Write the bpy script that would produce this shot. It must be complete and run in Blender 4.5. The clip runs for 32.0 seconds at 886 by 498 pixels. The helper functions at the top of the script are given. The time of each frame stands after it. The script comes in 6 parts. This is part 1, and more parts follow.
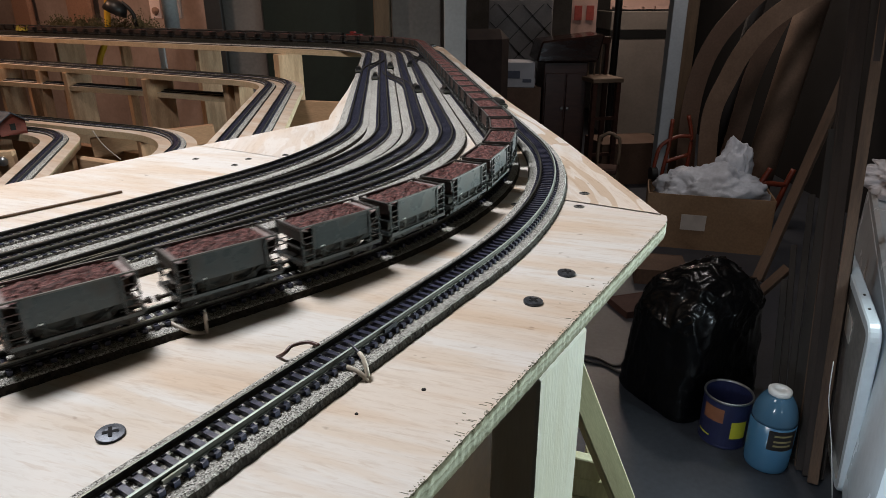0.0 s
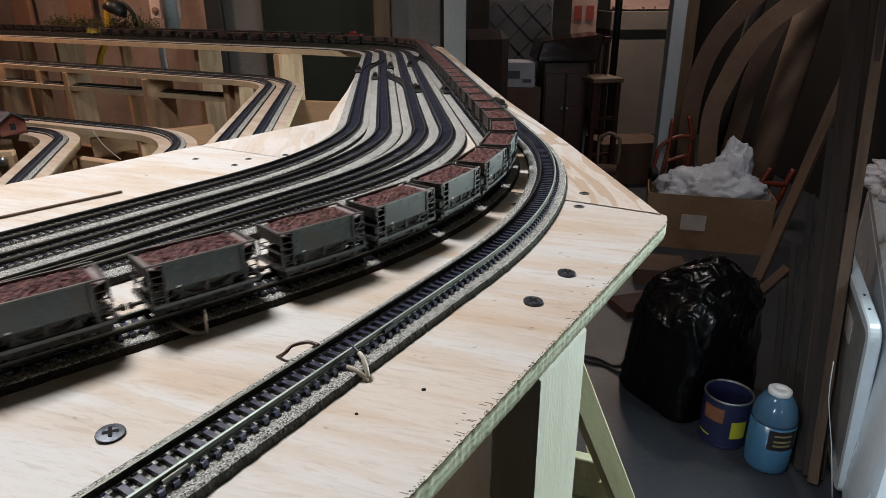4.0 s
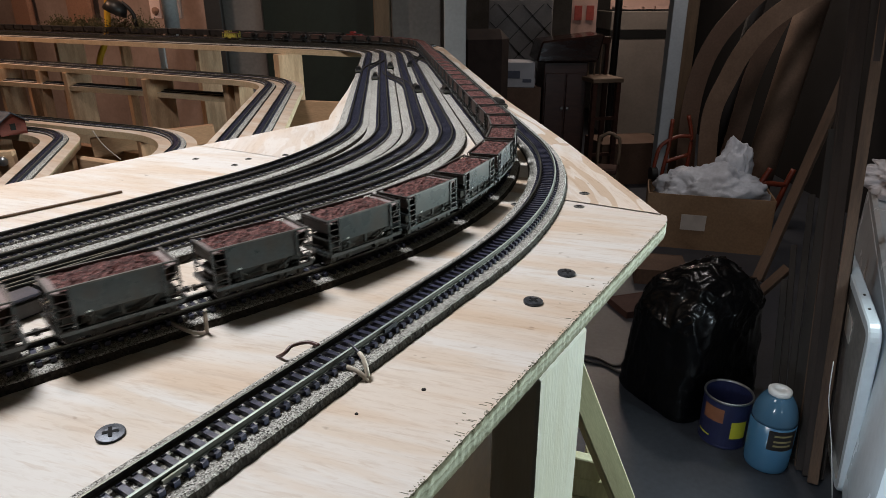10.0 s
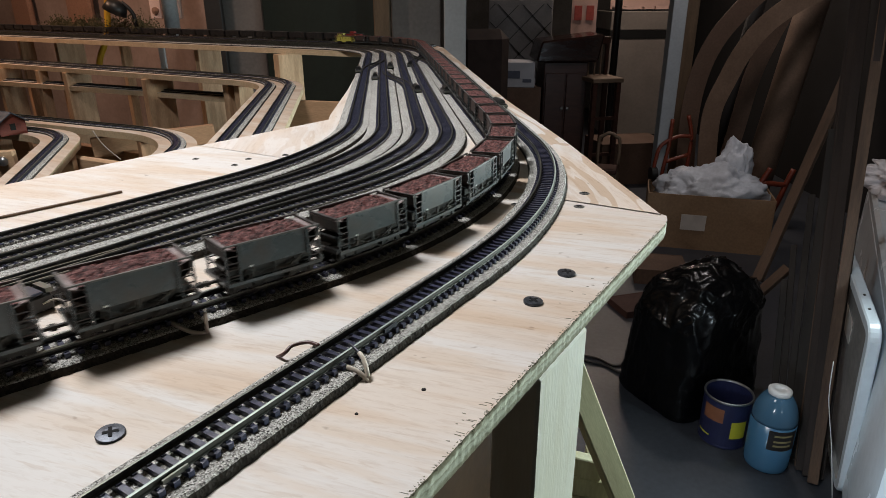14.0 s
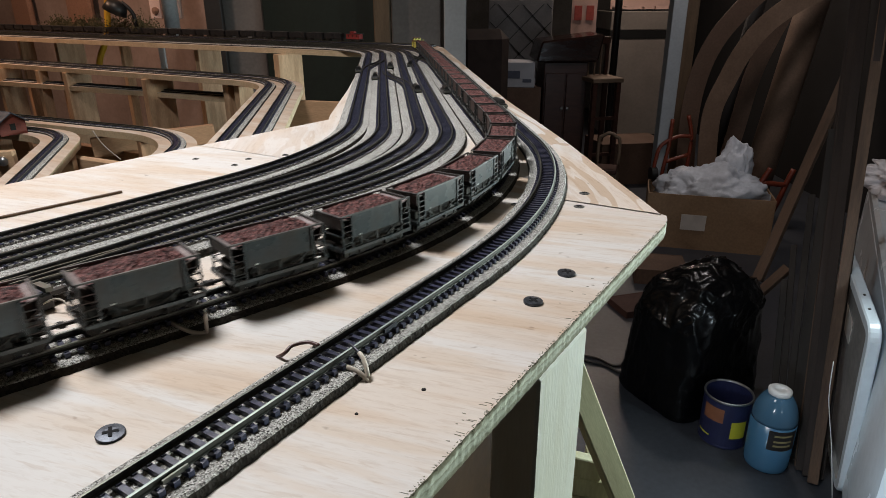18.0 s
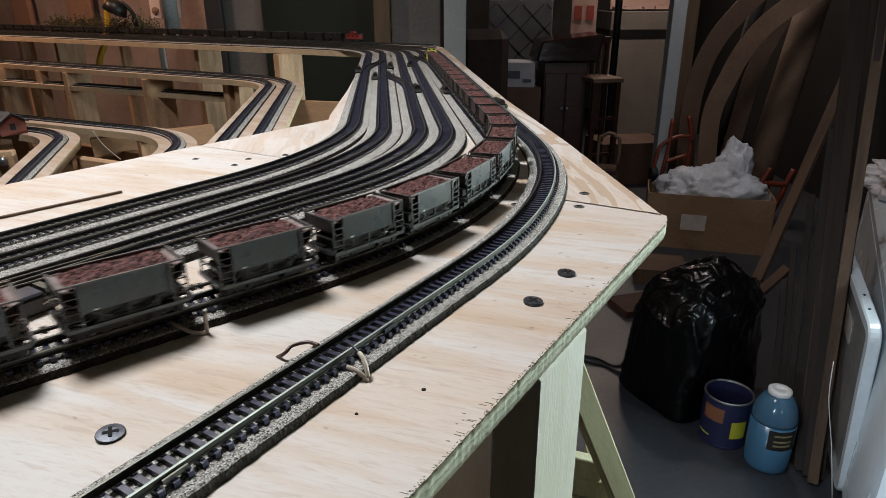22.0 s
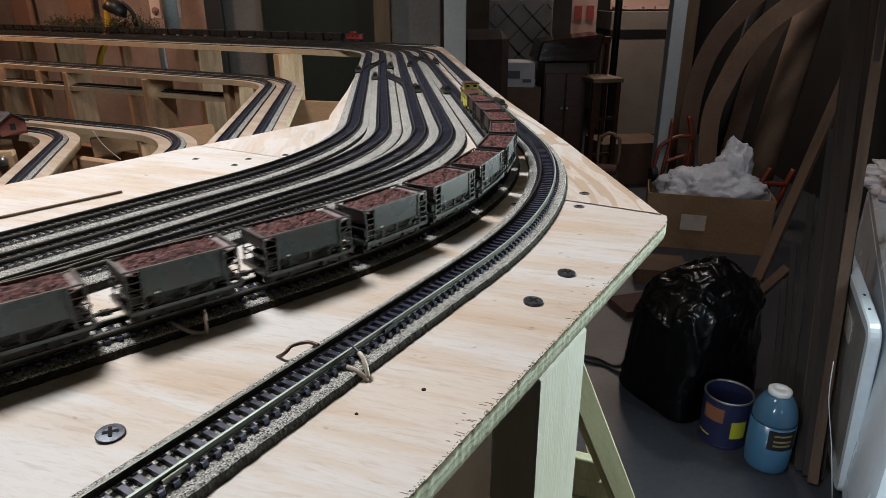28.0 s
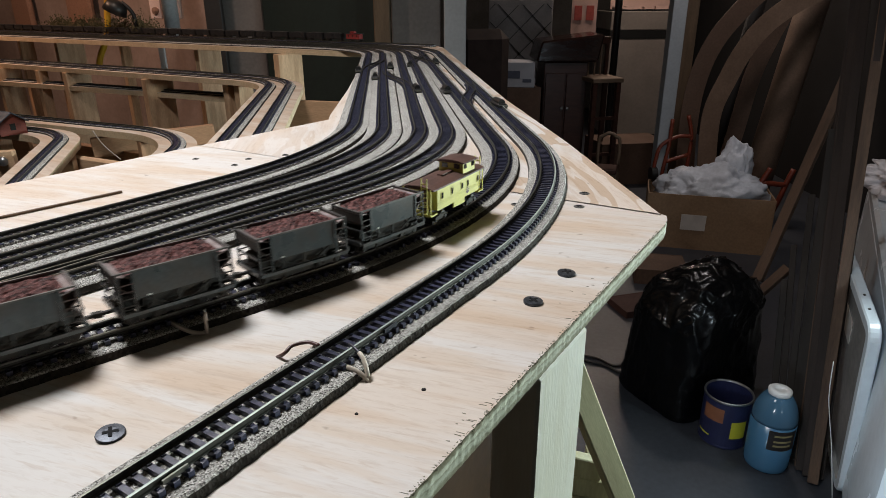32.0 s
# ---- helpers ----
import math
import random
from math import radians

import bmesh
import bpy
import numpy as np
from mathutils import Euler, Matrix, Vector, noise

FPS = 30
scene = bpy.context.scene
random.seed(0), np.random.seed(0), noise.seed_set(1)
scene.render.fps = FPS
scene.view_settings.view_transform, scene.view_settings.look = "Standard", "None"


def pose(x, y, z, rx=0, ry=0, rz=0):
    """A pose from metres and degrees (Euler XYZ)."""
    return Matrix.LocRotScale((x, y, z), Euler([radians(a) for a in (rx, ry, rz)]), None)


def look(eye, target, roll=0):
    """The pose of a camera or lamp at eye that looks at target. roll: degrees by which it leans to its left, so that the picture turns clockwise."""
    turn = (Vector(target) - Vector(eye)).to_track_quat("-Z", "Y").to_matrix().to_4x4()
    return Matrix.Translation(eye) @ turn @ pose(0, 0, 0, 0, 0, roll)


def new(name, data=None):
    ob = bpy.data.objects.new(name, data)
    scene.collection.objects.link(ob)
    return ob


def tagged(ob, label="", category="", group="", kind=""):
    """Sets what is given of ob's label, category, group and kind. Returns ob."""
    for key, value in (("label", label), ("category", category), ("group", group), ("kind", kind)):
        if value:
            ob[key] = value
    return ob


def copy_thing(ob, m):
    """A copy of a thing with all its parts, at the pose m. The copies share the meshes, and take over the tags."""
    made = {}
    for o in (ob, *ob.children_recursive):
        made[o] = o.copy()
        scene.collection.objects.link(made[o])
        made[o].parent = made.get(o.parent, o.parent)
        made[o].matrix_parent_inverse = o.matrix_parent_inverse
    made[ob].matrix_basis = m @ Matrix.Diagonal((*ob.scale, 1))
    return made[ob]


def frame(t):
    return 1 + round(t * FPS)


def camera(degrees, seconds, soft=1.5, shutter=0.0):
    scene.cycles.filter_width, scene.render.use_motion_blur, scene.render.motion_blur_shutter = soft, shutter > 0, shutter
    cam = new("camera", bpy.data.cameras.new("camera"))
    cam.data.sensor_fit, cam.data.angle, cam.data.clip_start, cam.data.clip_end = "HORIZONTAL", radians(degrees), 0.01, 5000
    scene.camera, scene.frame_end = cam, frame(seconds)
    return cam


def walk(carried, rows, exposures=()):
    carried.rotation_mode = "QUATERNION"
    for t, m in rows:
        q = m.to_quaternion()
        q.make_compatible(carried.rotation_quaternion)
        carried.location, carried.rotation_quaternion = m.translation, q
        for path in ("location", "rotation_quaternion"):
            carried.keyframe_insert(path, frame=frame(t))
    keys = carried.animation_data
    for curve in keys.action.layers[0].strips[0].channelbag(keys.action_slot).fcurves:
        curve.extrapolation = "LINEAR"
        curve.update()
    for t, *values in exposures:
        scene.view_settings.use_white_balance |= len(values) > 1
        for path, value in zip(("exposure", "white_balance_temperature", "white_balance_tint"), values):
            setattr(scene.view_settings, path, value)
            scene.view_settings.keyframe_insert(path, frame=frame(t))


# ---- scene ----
cam = camera(69.5, 32.0, soft=0.8, shutter=0.5)
DECK = 1.15                      # height of the bench top over the floor
EYE = pose(0, 0, DECK + 0.11663, 90 - 21.362, 0, 0) @ pose(0, 0, 0, 0, 0, -0.284)
walk(cam, [(0.0, EYE), (32.0, EYE)], exposures=[(0.0, 0.0), (32.0, 0.0)])

# ---- light ----
world = bpy.data.worlds.new("world")
scene.world = world
world.use_nodes = True
world.node_tree.nodes["Background"].inputs[0].default_value = (0.9, 0.85, 0.8, 1)
world.node_tree.nodes["Background"].inputs[1].default_value = 0.012


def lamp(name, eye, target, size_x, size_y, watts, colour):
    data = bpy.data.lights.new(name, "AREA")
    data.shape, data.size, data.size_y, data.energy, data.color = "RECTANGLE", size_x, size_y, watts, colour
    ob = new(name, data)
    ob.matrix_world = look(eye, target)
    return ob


lamp("work_light_over_bench", (-0.40, 0.57, DECK + 0.93), (-0.15, 0.38, DECK), 0.25, 0.25, 13.2, (0.98, 0.985, 1.0))
# unseen source, added low at right to light leg, bench edge and cars
lamp("unseen_aisle_light", (1.05, 0.62, DECK - 0.02), (0.0, 0.31, DECK - 0.02), 0.4, 0.05, 11.0, (0.84, 1.0, 0.95))
# added fill for freezer, floor and bag; stands for no real lamp
lamp("aisle_floor_fill", (0.98, 0.75, 0.75), (1.38, 1.23, 0.20), 0.12, 0.06, 3.2, (0.74, 0.88, 1.0))
# added fill out of view, lifts the freezer's face and the bottle
lamp("low_aisle_fill", (0.45, 0.85, 0.40), (1.22, 1.62, 0.36), 0.12, 0.06, 1.25, (0.74, 0.88, 1.0))
# added fill, set so the middle cars' sides brighten; no lamp known here
lamp("car_side_fill", (1.18, 1.36, DECK - 0.02), (0.0, 0.42, DECK), 0.30, 0.08, 16.0, (0.80, 0.96, 1.0))
lamp("warm_bulb_far_room", (-2.0, 2.2, DECK + 0.95), (-1.7, 2.4, DECK - 0.3), 0.15, 0.15, 10.5, (1.0, 0.60, 0.40))
# added fill that lifts the low tracks, risers and wall
lamp("low_track_fill", (-0.95, 1.80, DECK + 1.10), (-1.0, 2.1, DECK - 0.2), 0.10, 0.10, 5.4, (1.0, 0.80, 0.68))
# no fixture known; added overhead so the back room is not black
lamp("unseen_back_room_light", (1.5, 5.2, DECK + 1.2), (1.5, 5.2, 0), 0.6, 0.1, 18.0, (1.0, 0.80, 0.67))
# unseen light, added and aimed to brighten box, bags and tube
lamp("unseen_store_light", (1.30, 2.90, DECK + 1.22), (1.62, 3.6, 0.4), 0.3, 0.1, 7.0, (1.0, 0.93, 0.92))


# ---- materials ----
def material(name, colour, rough=0.6, metal=0.0, vary=0.12, scale=40.0, fine=400.0, bump=0.1, second=None, spread=(0.4, 0.65), stretch=(1, 1, 1), turn=0.0, gloss_vary=0.1, shifted=True, depth=0.001):
    """Noise at two scales moves the colour towards second (or a darker tone), the gloss and the relief."""
    m = bpy.data.materials.new(name)
    m.use_nodes = True
    t = m.node_tree
    n, l = t.nodes, t.links
    b = n["Principled BSDF"]
    tc = n.new("ShaderNodeTexCoord")
    mp = n.new("ShaderNodeMapping")
    mp.inputs["Rotation"].default_value = (0, 0, radians(turn))
    mp.inputs["Scale"].default_value = stretch
    l.new(tc.outputs["Object"], mp.inputs["Vector"])
    vec = mp.outputs["Vector"]
    if shifted:
        info = n.new("ShaderNodeObjectInfo")
        add = n.new("ShaderNodeVectorMath")
        add.operation = "MULTIPLY_ADD"
        l.new(info.outputs["Random"], add.inputs[0])
        add.inputs[1].default_value = (7.0, 11.0, 5.0)
        l.new(vec, add.inputs[2])
        vec = add.outputs[0]
    big, small = n.new("ShaderNodeTexNoise"), n.new("ShaderNodeTexNoise")
    big.inputs["Scale"].default_value, small.inputs["Scale"].default_value = scale, fine
    big.inputs["Detail"].default_value, small.inputs["Detail"].default_value = 5, 3
    l.new(vec, big.inputs["Vector"])
    l.new(vec, small.inputs["Vector"])
    ramp = n.new("ShaderNodeValToRGB")
    ramp.color_ramp.elements[0].position, ramp.color_ramp.elements[1].position = spread
    ramp.color_ramp.elements[0].color = (*colour, 1)
    ramp.color_ramp.elements[1].color = (*(second or [c * (1 - 2 * vary) for c in colour]), 1)
    l.new(big.outputs["Fac"], ramp.inputs["Fac"])
    mul = n.new("ShaderNodeMix")
    mul.data_type, mul.blend_type = "RGBA", "MULTIPLY"
    mul.inputs["Factor"].default_value = 1
    grey = n.new("ShaderNodeMapRange")
    grey.inputs["From Min"].default_value, grey.inputs["From Max"].default_value = 0.3, 0.7
    grey.inputs["To Min"].default_value, grey.inputs["To Max"].default_value = 1 - vary, 1 + vary
    l.new(small.outputs["Fac"], grey.inputs["Value"])
    l.new(ramp.outputs["Color"], mul.inputs["A"])
    l.new(grey.outputs["Result"], mul.inputs["B"])
    l.new(mul.outputs["Result"], b.inputs["Base Color"])
    g = n.new("ShaderNodeMapRange")
    g.inputs["To Min"].default_value, g.inputs["To Max"].default_value = max(rough - gloss_vary, 0.03), min(rough + gloss_vary, 1)
    l.new(big.outputs["Fac"], g.inputs["Value"])
    l.new(g.outputs["Result"], b.inputs["Roughness"])
    b.inputs["Metallic"].default_value = metal
    if bump:
        bp = n.new("ShaderNodeBump")
        bp.inputs["Strength"].default_value, bp.inputs["Distance"].default_value = bump, depth
        l.new(small.outputs["Fac"], bp.inputs["Height"])
        l.new(bp.outputs["Normal"], b.inputs["Normal"])
    return m


def plywood(name, pale, dark, turn, cathedral=0.0, fine=1.0, bold=False, fade_span=None):
    """Veneer: fine fibres along the grain, wide growth figures, a few knots and grey smudges."""
    m = bpy.data.materials.new(name)
    m.use_nodes = True
    t = m.node_tree
    n, l = t.nodes, t.links
    b = n["Principled BSDF"]
    tc = n.new("ShaderNodeTexCoord")

    def mapped(sx, sy):
        mp = n.new("ShaderNodeMapping")
        mp.vector_type = "TEXTURE"
        mp.inputs["Rotation"].default_value = (0, 0, radians(turn))
        mp.inputs["Scale"].default_value = (1 / sx, 1 / sy, 1)
        l.new(tc.outputs["Object"], mp.inputs["Vector"])
        return mp.outputs["Vector"]

    def tex(vec, scale, detail, distortion=0.0):
        x = n.new("ShaderNodeTexNoise")
        x.inputs["Scale"].default_value, x.inputs["Detail"].default_value, x.inputs["Distortion"].default_value = scale, detail, distortion
        l.new(vec, x.inputs["Vector"])
        return x.outputs["Fac"]

    def mix(kind, fac, a, c):
        x = n.new("ShaderNodeMix")
        x.data_type, x.blend_type = "RGBA", kind
        if isinstance(fac, float):
            x.inputs["Factor"].default_value = fac
        else:
            l.new(fac, x.inputs["Factor"])
        for key, v in (("A", a), ("B", c)):
            if isinstance(v, tuple):
                x.inputs[key].default_value = (*v, 1)
            else:
                l.new(v, x.inputs[key])
        return x.outputs["Result"]

    def span(v, lo, hi, a=0.0, c=1.0):
        x = n.new("ShaderNodeMapRange")
        x.inputs["From Min"].default_value, x.inputs["From Max"].default_value = lo, hi
        x.inputs["To Min"].default_value, x.inputs["To Max"].default_value = a, c
        l.new(v, x.inputs["Value"])
        return x.outputs["Result"]

    fibre = tex(mapped(6, 110), 3.2 * fine, 6, 0.2)
    streak = tex(mapped(2.6, 17), 2.6, 7, 1.1)
    grain = tex(mapped(9, 60), 9.0, 5, 0.6)
    patch = tex(mapped(1.3, 8.5), 3.4, 3, 0.8)
    figure = tex(mapped(2.2, 11), 2.0, 3, 0.9) if bold else tex(mapped(1.6, 7), 2.0, 2, 0.4)
    wave = n.new("ShaderNodeMath")
    wave.operation = "MULTIPLY"
    l.new(figure, wave.inputs[0])
    wave.inputs[1].default_value = 34.0
    sine = n.new("ShaderNodeMath")
    sine.operation = "SINE"
    l.new(wave.outputs[0], sine.inputs[0])
    rings = span(sine.outputs[0], 0.30, 0.45) if bold else span(sine.outputs[0], 0.35, 1.0)
    smudge = tex(mapped(3, 3), 2.5, 4)
    streaks = span(streak, 0.45, 0.62)
    if fade_span:                                        # figure and streaks fade towards one side of the sheet
        sep = n.new("ShaderNodeSeparateXYZ")
        l.new(tc.outputs["Object"], sep.inputs[0])
        side = span(sep.outputs["X"], fade_span[0], fade_span[1], 0.22, 1.0)
        k = n.new("ShaderNodeMath")
        k.operation = "MULTIPLY"
        l.new(streaks, k.inputs[0])
        l.new(side, k.inputs[1])
        streaks = k.outputs[0]
    col = mix("MIX", streaks, pale, dark)
    col = mix("MULTIPLY", span(patch, 0.46, 0.62, 0.0, 0.75), col, (0.96, 0.86, 0.76))
    col = mix("MULTIPLY", span(grain, 0.56, 0.68, 0.0, 0.36), col, (0.74, 0.62, 0.52))
    ringed = n.new("ShaderNodeMath")
    ringed.operation = "MULTIPLY"
    l.new(rings, ringed.inputs[0])
    ringed.inputs[1].default_value = cathedral
    if fade_span:
        k = n.new("ShaderNodeMath")
        k.operation = "MULTIPLY"
        l.new(ringed.outputs[0], k.inputs[0])
        l.new(side, k.inputs[1])
        ringed = k
    col = mix("MIX", ringed.outputs[0], col, tuple(c * k for c, k in zip(dark, (0.86, 0.76, 0.66) if bold else (0.74, 0.6, 0.5))))
    lines = span(fibre, 0.56, 0.72, 0.0, 0.26)
    col = mix("MULTIPLY", lines, col, (0.62, 0.5, 0.42))
    col = mix("MULTIPLY", span(smudge, 0.58, 0.8, 0.0, 0.35), col, (0.66, 0.62, 0.6))
    speck = tex(mapped(1, 1.6), 95.0, 2)
    col = mix("MULTIPLY", span(speck, 0.72, 0.78, 0.0, 0.75), col, (0.35, 0.28, 0.22))
    wisp = tex(mapped(14, 90), 11.0, 4, 0.8)
    col = mix("MULTIPLY", span(wisp, 0.5, 0.75, 0.0, 0.30), col, (0.7, 0.62, 0.55))
    l.new(col, b.inputs["Base Color"])
    b.inputs["Roughness"].default_value = 0.62
    bp = n.new("ShaderNodeBump")
    bp.inputs["Strength"].default_value, bp.inputs["Distance"].default_value = 0.25, 0.0006
    l.new(fibre, bp.inputs["Height"])
    l.new(bp.outputs["Normal"], b.inputs["Normal"])
    return m


def granules(name, tones, size, rough=0.9, bump=0.8):
    """Loose-looking grains of several tones."""
    m = bpy.data.materials.new(name)
    m.use_nodes = True
    t = m.node_tree
    n, l = t.nodes, t.links
    b = n["Principled BSDF"]
    tc = n.new("ShaderNodeTexCoord")
    v = n.new("ShaderNodeTexVoronoi")
    v.inputs["Scale"].default_value = 1 / size
    l.new(tc.outputs["Object"], v.inputs["Vector"])
    big = n.new("ShaderNodeTexNoise")
    big.inputs["Scale"].default_value = 30
    l.new(tc.outputs["Object"], big.inputs["Vector"])
    sep = n.new("ShaderNodeSeparateColor")
    l.new(v.outputs["Color"], sep.inputs["Color"])
    ramp = n.new("ShaderNodeValToRGB")
    e = ramp.color_ramp.elements
    e[0].color, e[1].color = (*tones[0], 1), (*tones[-1], 1)
    for i, c in enumerate(tones[1:-1]):
        e.new((i + 1) / (len(tones) - 1)).color = (*c, 1)
    l.new(sep.outputs["Red"], ramp.inputs["Fac"])
    mul = n.new("ShaderNodeMix")
    mul.data_type, mul.blend_type = "RGBA", "MULTIPLY"
    mul.inputs["Factor"].default_value = 0.3
    l.new(ramp.outputs["Color"], mul.inputs["A"])
    l.new(big.outputs["Fac"], mul.inputs["B"])
    l.new(mul.outputs["Result"], b.inputs["Base Color"])
    b.inputs["Roughness"].default_value = rough
    bp = n.new("ShaderNodeBump")
    bp.inputs["Strength"].default_value, bp.inputs["Distance"].default_value = bump, size * 0.5
    l.new(v.outputs["Distance"], bp.inputs["Height"])
    l.new(bp.outputs["Normal"], b.inputs["Normal"])
    return m


def ply_edge():
    """Sawn plywood edge: a pale core between two rough darker plies, with torn dark fibres."""
    m = bpy.data.materials.new("plywood_edge")
    m.use_nodes = True
    n, l = m.node_tree.nodes, m.node_tree.links
    b = n["Principled BSDF"]
    tc, sep, rel = n.new("ShaderNodeTexCoord"), n.new("ShaderNodeSeparateXYZ"), n.new("ShaderNodeMapRange")
    rough, fine = n.new("ShaderNodeTexNoise"), n.new("ShaderNodeTexNoise")
    rough.inputs["Scale"].default_value, fine.inputs["Scale"].default_value = 260, 900
    rough.inputs["Detail"].default_value = 6
    l.new(tc.outputs["Object"], sep.inputs[0])
    along = n.new("ShaderNodeMapping")
    along.inputs["Rotation"].default_value = (0, 0, radians(-57.5))
    along.inputs["Scale"].default_value = (0.35, 1, 1.6)
    l.new(tc.outputs["Object"], along.inputs["Vector"])
    for t in (rough, fine):
        l.new(along.outputs["Vector"], t.inputs["Vector"])
    rel.inputs["From Min"].default_value, rel.inputs["From Max"].default_value = DECK - 0.0085, DECK
    l.new(sep.outputs["Z"], rel.inputs["Value"])
    add = n.new("ShaderNodeMath")
    add.operation = "MULTIPLY_ADD"
    l.new(rough.outputs["Fac"], add.inputs[0])
    add.inputs[1].default_value = 0.55
    l.new(rel.outputs["Result"], add.inputs[2])
    ramp = n.new("ShaderNodeValToRGB")
    e = ramp.color_ramp.elements
    e[0].position, e[0].color = 0.12, (0.20, 0.18, 0.11, 1)
    e[1].position, e[1].color = 1.0, (0.16, 0.14, 0.08, 1)
    for p, c in ((0.36, (0.26, 0.25, 0.17)), (0.46, (0.50, 0.50, 0.39)), (0.62, (0.34, 0.33, 0.24)), (0.70, (0.60, 0.60, 0.47)), (0.80, (0.52, 0.52, 0.40)), (0.88, (0.24, 0.22, 0.14))):
        e.new(p).color = (*c, 1)
    half = n.new("ShaderNodeMath")
    half.operation = "MULTIPLY"
    half.inputs[1].default_value = 0.8
    l.new(add.outputs[0], half.inputs[0])
    l.new(half.outputs[0], ramp.inputs["Fac"])
    l.new(ramp.outputs["Color"], b.inputs["Base Color"])
    b.inputs["Roughness"].default_value = 0.85
    bp = n.new("ShaderNodeBump")
    bp.inputs["Strength"].default_value, bp.inputs["Distance"].default_value = 0.9, 0.001
    l.new(rough.outputs["Fac"], bp.inputs["Height"])
    l.new(bp.outputs["Normal"], b.inputs["Normal"])
    return m


PLY_NEAR = plywood("plywood_pale", (0.685, 0.65, 0.62), (0.635, 0.54, 0.455), -19, cathedral=0.05)
PLY_FAR = plywood("plywood_figured", (0.70, 0.655, 0.62), (0.62, 0.53, 0.45), 97, cathedral=0.95, bold=True, fade_span=(-0.16, 0.0))
PLY_BENCH = plywood("plywood_bench", (0.68, 0.58, 0.49), (0.60, 0.48, 0.38), 150, cathedral=0.2)
PLY_EDGE = ply_edge()
PINE = material("pine_board", (0.74, 0.72, 0.62), 0.55, vary=0.04, scale=14, fine=160, bump=0.15, second=(0.69, 0.66, 0.54), stretch=(6, 6, 0.7))
PINE_WARM = material("yellowed_pine", (0.56, 0.53, 0.34), 0.6, vary=0.08, scale=14, fine=160, bump=0.15, second=(0.46, 0.42, 0.26), stretch=(6, 6, 0.7))
STRIP_EDGE = material("sawn_strip_edge", (0.64, 0.49, 0.32), 0.75, vary=0.12, scale=30, fine=300, bump=0.2, second=(0.54, 0.40, 0.25))
PINE_DULL = material("pine_riser", (0.40, 0.22, 0.12), 0.7, vary=0.14, scale=12, fine=120, bump=0.15, second=(0.34, 0.19, 0.10), stretch=(5, 5, 0.8))
PINE_TAN = material("pine_post", (0.60, 0.395, 0.24), 0.7, vary=0.14, scale=12, fine=120, bump=0.15, second=(0.45, 0.275, 0.155), stretch=(5, 5, 0.8))
CORK = granules("cork_roadbed", [(0.02, 0.018, 0.016), (0.28, 0.265, 0.24), (0.50, 0.48, 0.445), (0.80, 0.79, 0.75), (0.07, 0.062, 0.053)], 0.00046, bump=1.0)
# the same cork darkened: shade on the roadbed's side is in these tones
CORK_SHADE = granules("shaded_cork_side", [(0.015, 0.012, 0.01), (0.05, 0.04, 0.03), (0.03, 0.025, 0.02)], 0.0012)
TIE = material("black_plastic_tie", (0.028, 0.030, 0.052), 0.32, vary=0.25, scale=300, fine=2500, bump=0.15, second=(0.046, 0.049, 0.090))
RAIL_SIDE = material("dark_rail_side", (0.05, 0.048, 0.042), 0.5, 0.3, vary=0.15, scale=80, fine=900, bump=0.05, shifted=False)
RAIL = material("nickel_rail", (0.19, 0.185, 0.16), 0.36, 0.85, vary=0.12, scale=60, fine=900, bump=0.05, second=(0.13, 0.145, 0.13), shifted=False)
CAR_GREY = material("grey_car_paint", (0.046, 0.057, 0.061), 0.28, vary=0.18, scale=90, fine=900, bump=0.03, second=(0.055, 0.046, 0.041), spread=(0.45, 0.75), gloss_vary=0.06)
CAR_GREY.node_tree.nodes["Principled BSDF"].inputs["Specular IOR Level"].default_value = 0.6
# rim tone is lifted: overhead light caught on the top edges
CAR_RIM_LIT = material("lit_car_rim", (0.105, 0.100, 0.095), 0.42, vary=0.15, scale=150, fine=1200, bump=0.05, second=(0.055, 0.050, 0.047))
CAR_INSIDE = material("pale_car_inside", (0.27, 0.215, 0.21), 0.6, vary=0.15, scale=120, fine=1200, bump=0.1, second=(0.16, 0.11, 0.10))
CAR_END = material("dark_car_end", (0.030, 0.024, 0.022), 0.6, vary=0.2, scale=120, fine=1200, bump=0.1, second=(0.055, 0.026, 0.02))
# paler greenish rail head: its glint is put into the colour
RAIL_GLINT = material("glinting_rail", (0.29, 0.345, 0.32), 0.48, 0.3, vary=0.1, scale=40, fine=900, bump=0.05, second=(0.46, 0.53, 0.47), shifted=False)
CAR_DARK = material("dark_car_frame", (0.020, 0.019, 0.018), 0.85, vary=0.2, scale=150, fine=1200, bump=0.1, second=(0.045, 0.034, 0.026))
ORE = granules("ore_load", [(0.016, 0.006, 0.006), (0.075, 0.021, 0.018), (0.13, 0.038, 0.034), (0.27, 0.105, 0.092), (0.045, 0.014, 0.012)], 0.0011, 0.8)
WHEEL = material("blackened_wheel", (0.05, 0.045, 0.04), 0.4, 0.6, vary=0.2, scale=200, fine=1500, bump=0.0)
CABOOSE_YELLOW = material("caboose_yellow", (0.60, 0.55, 0.11), 0.45, vary=0.06, scale=80, fine=800, bump=0.05, second=(0.53, 0.48, 0.10))
CABOOSE_BROWN = material("caboose_roof_brown", (0.095, 0.042, 0.03), 0.6, vary=0.15, scale=80, fine=900, bump=0.1)
BLACK_GLASS = material("dark_window", (0.02, 0.022, 0.02), 0.12, vary=0.0, bump=0)
SCREW = material("phosphated_screw", (0.045, 0.05, 0.06), 0.42, 0.7, vary=0.2, scale=500, fine=2500, bump=0.1, second=(0.09, 0.095, 0.11))
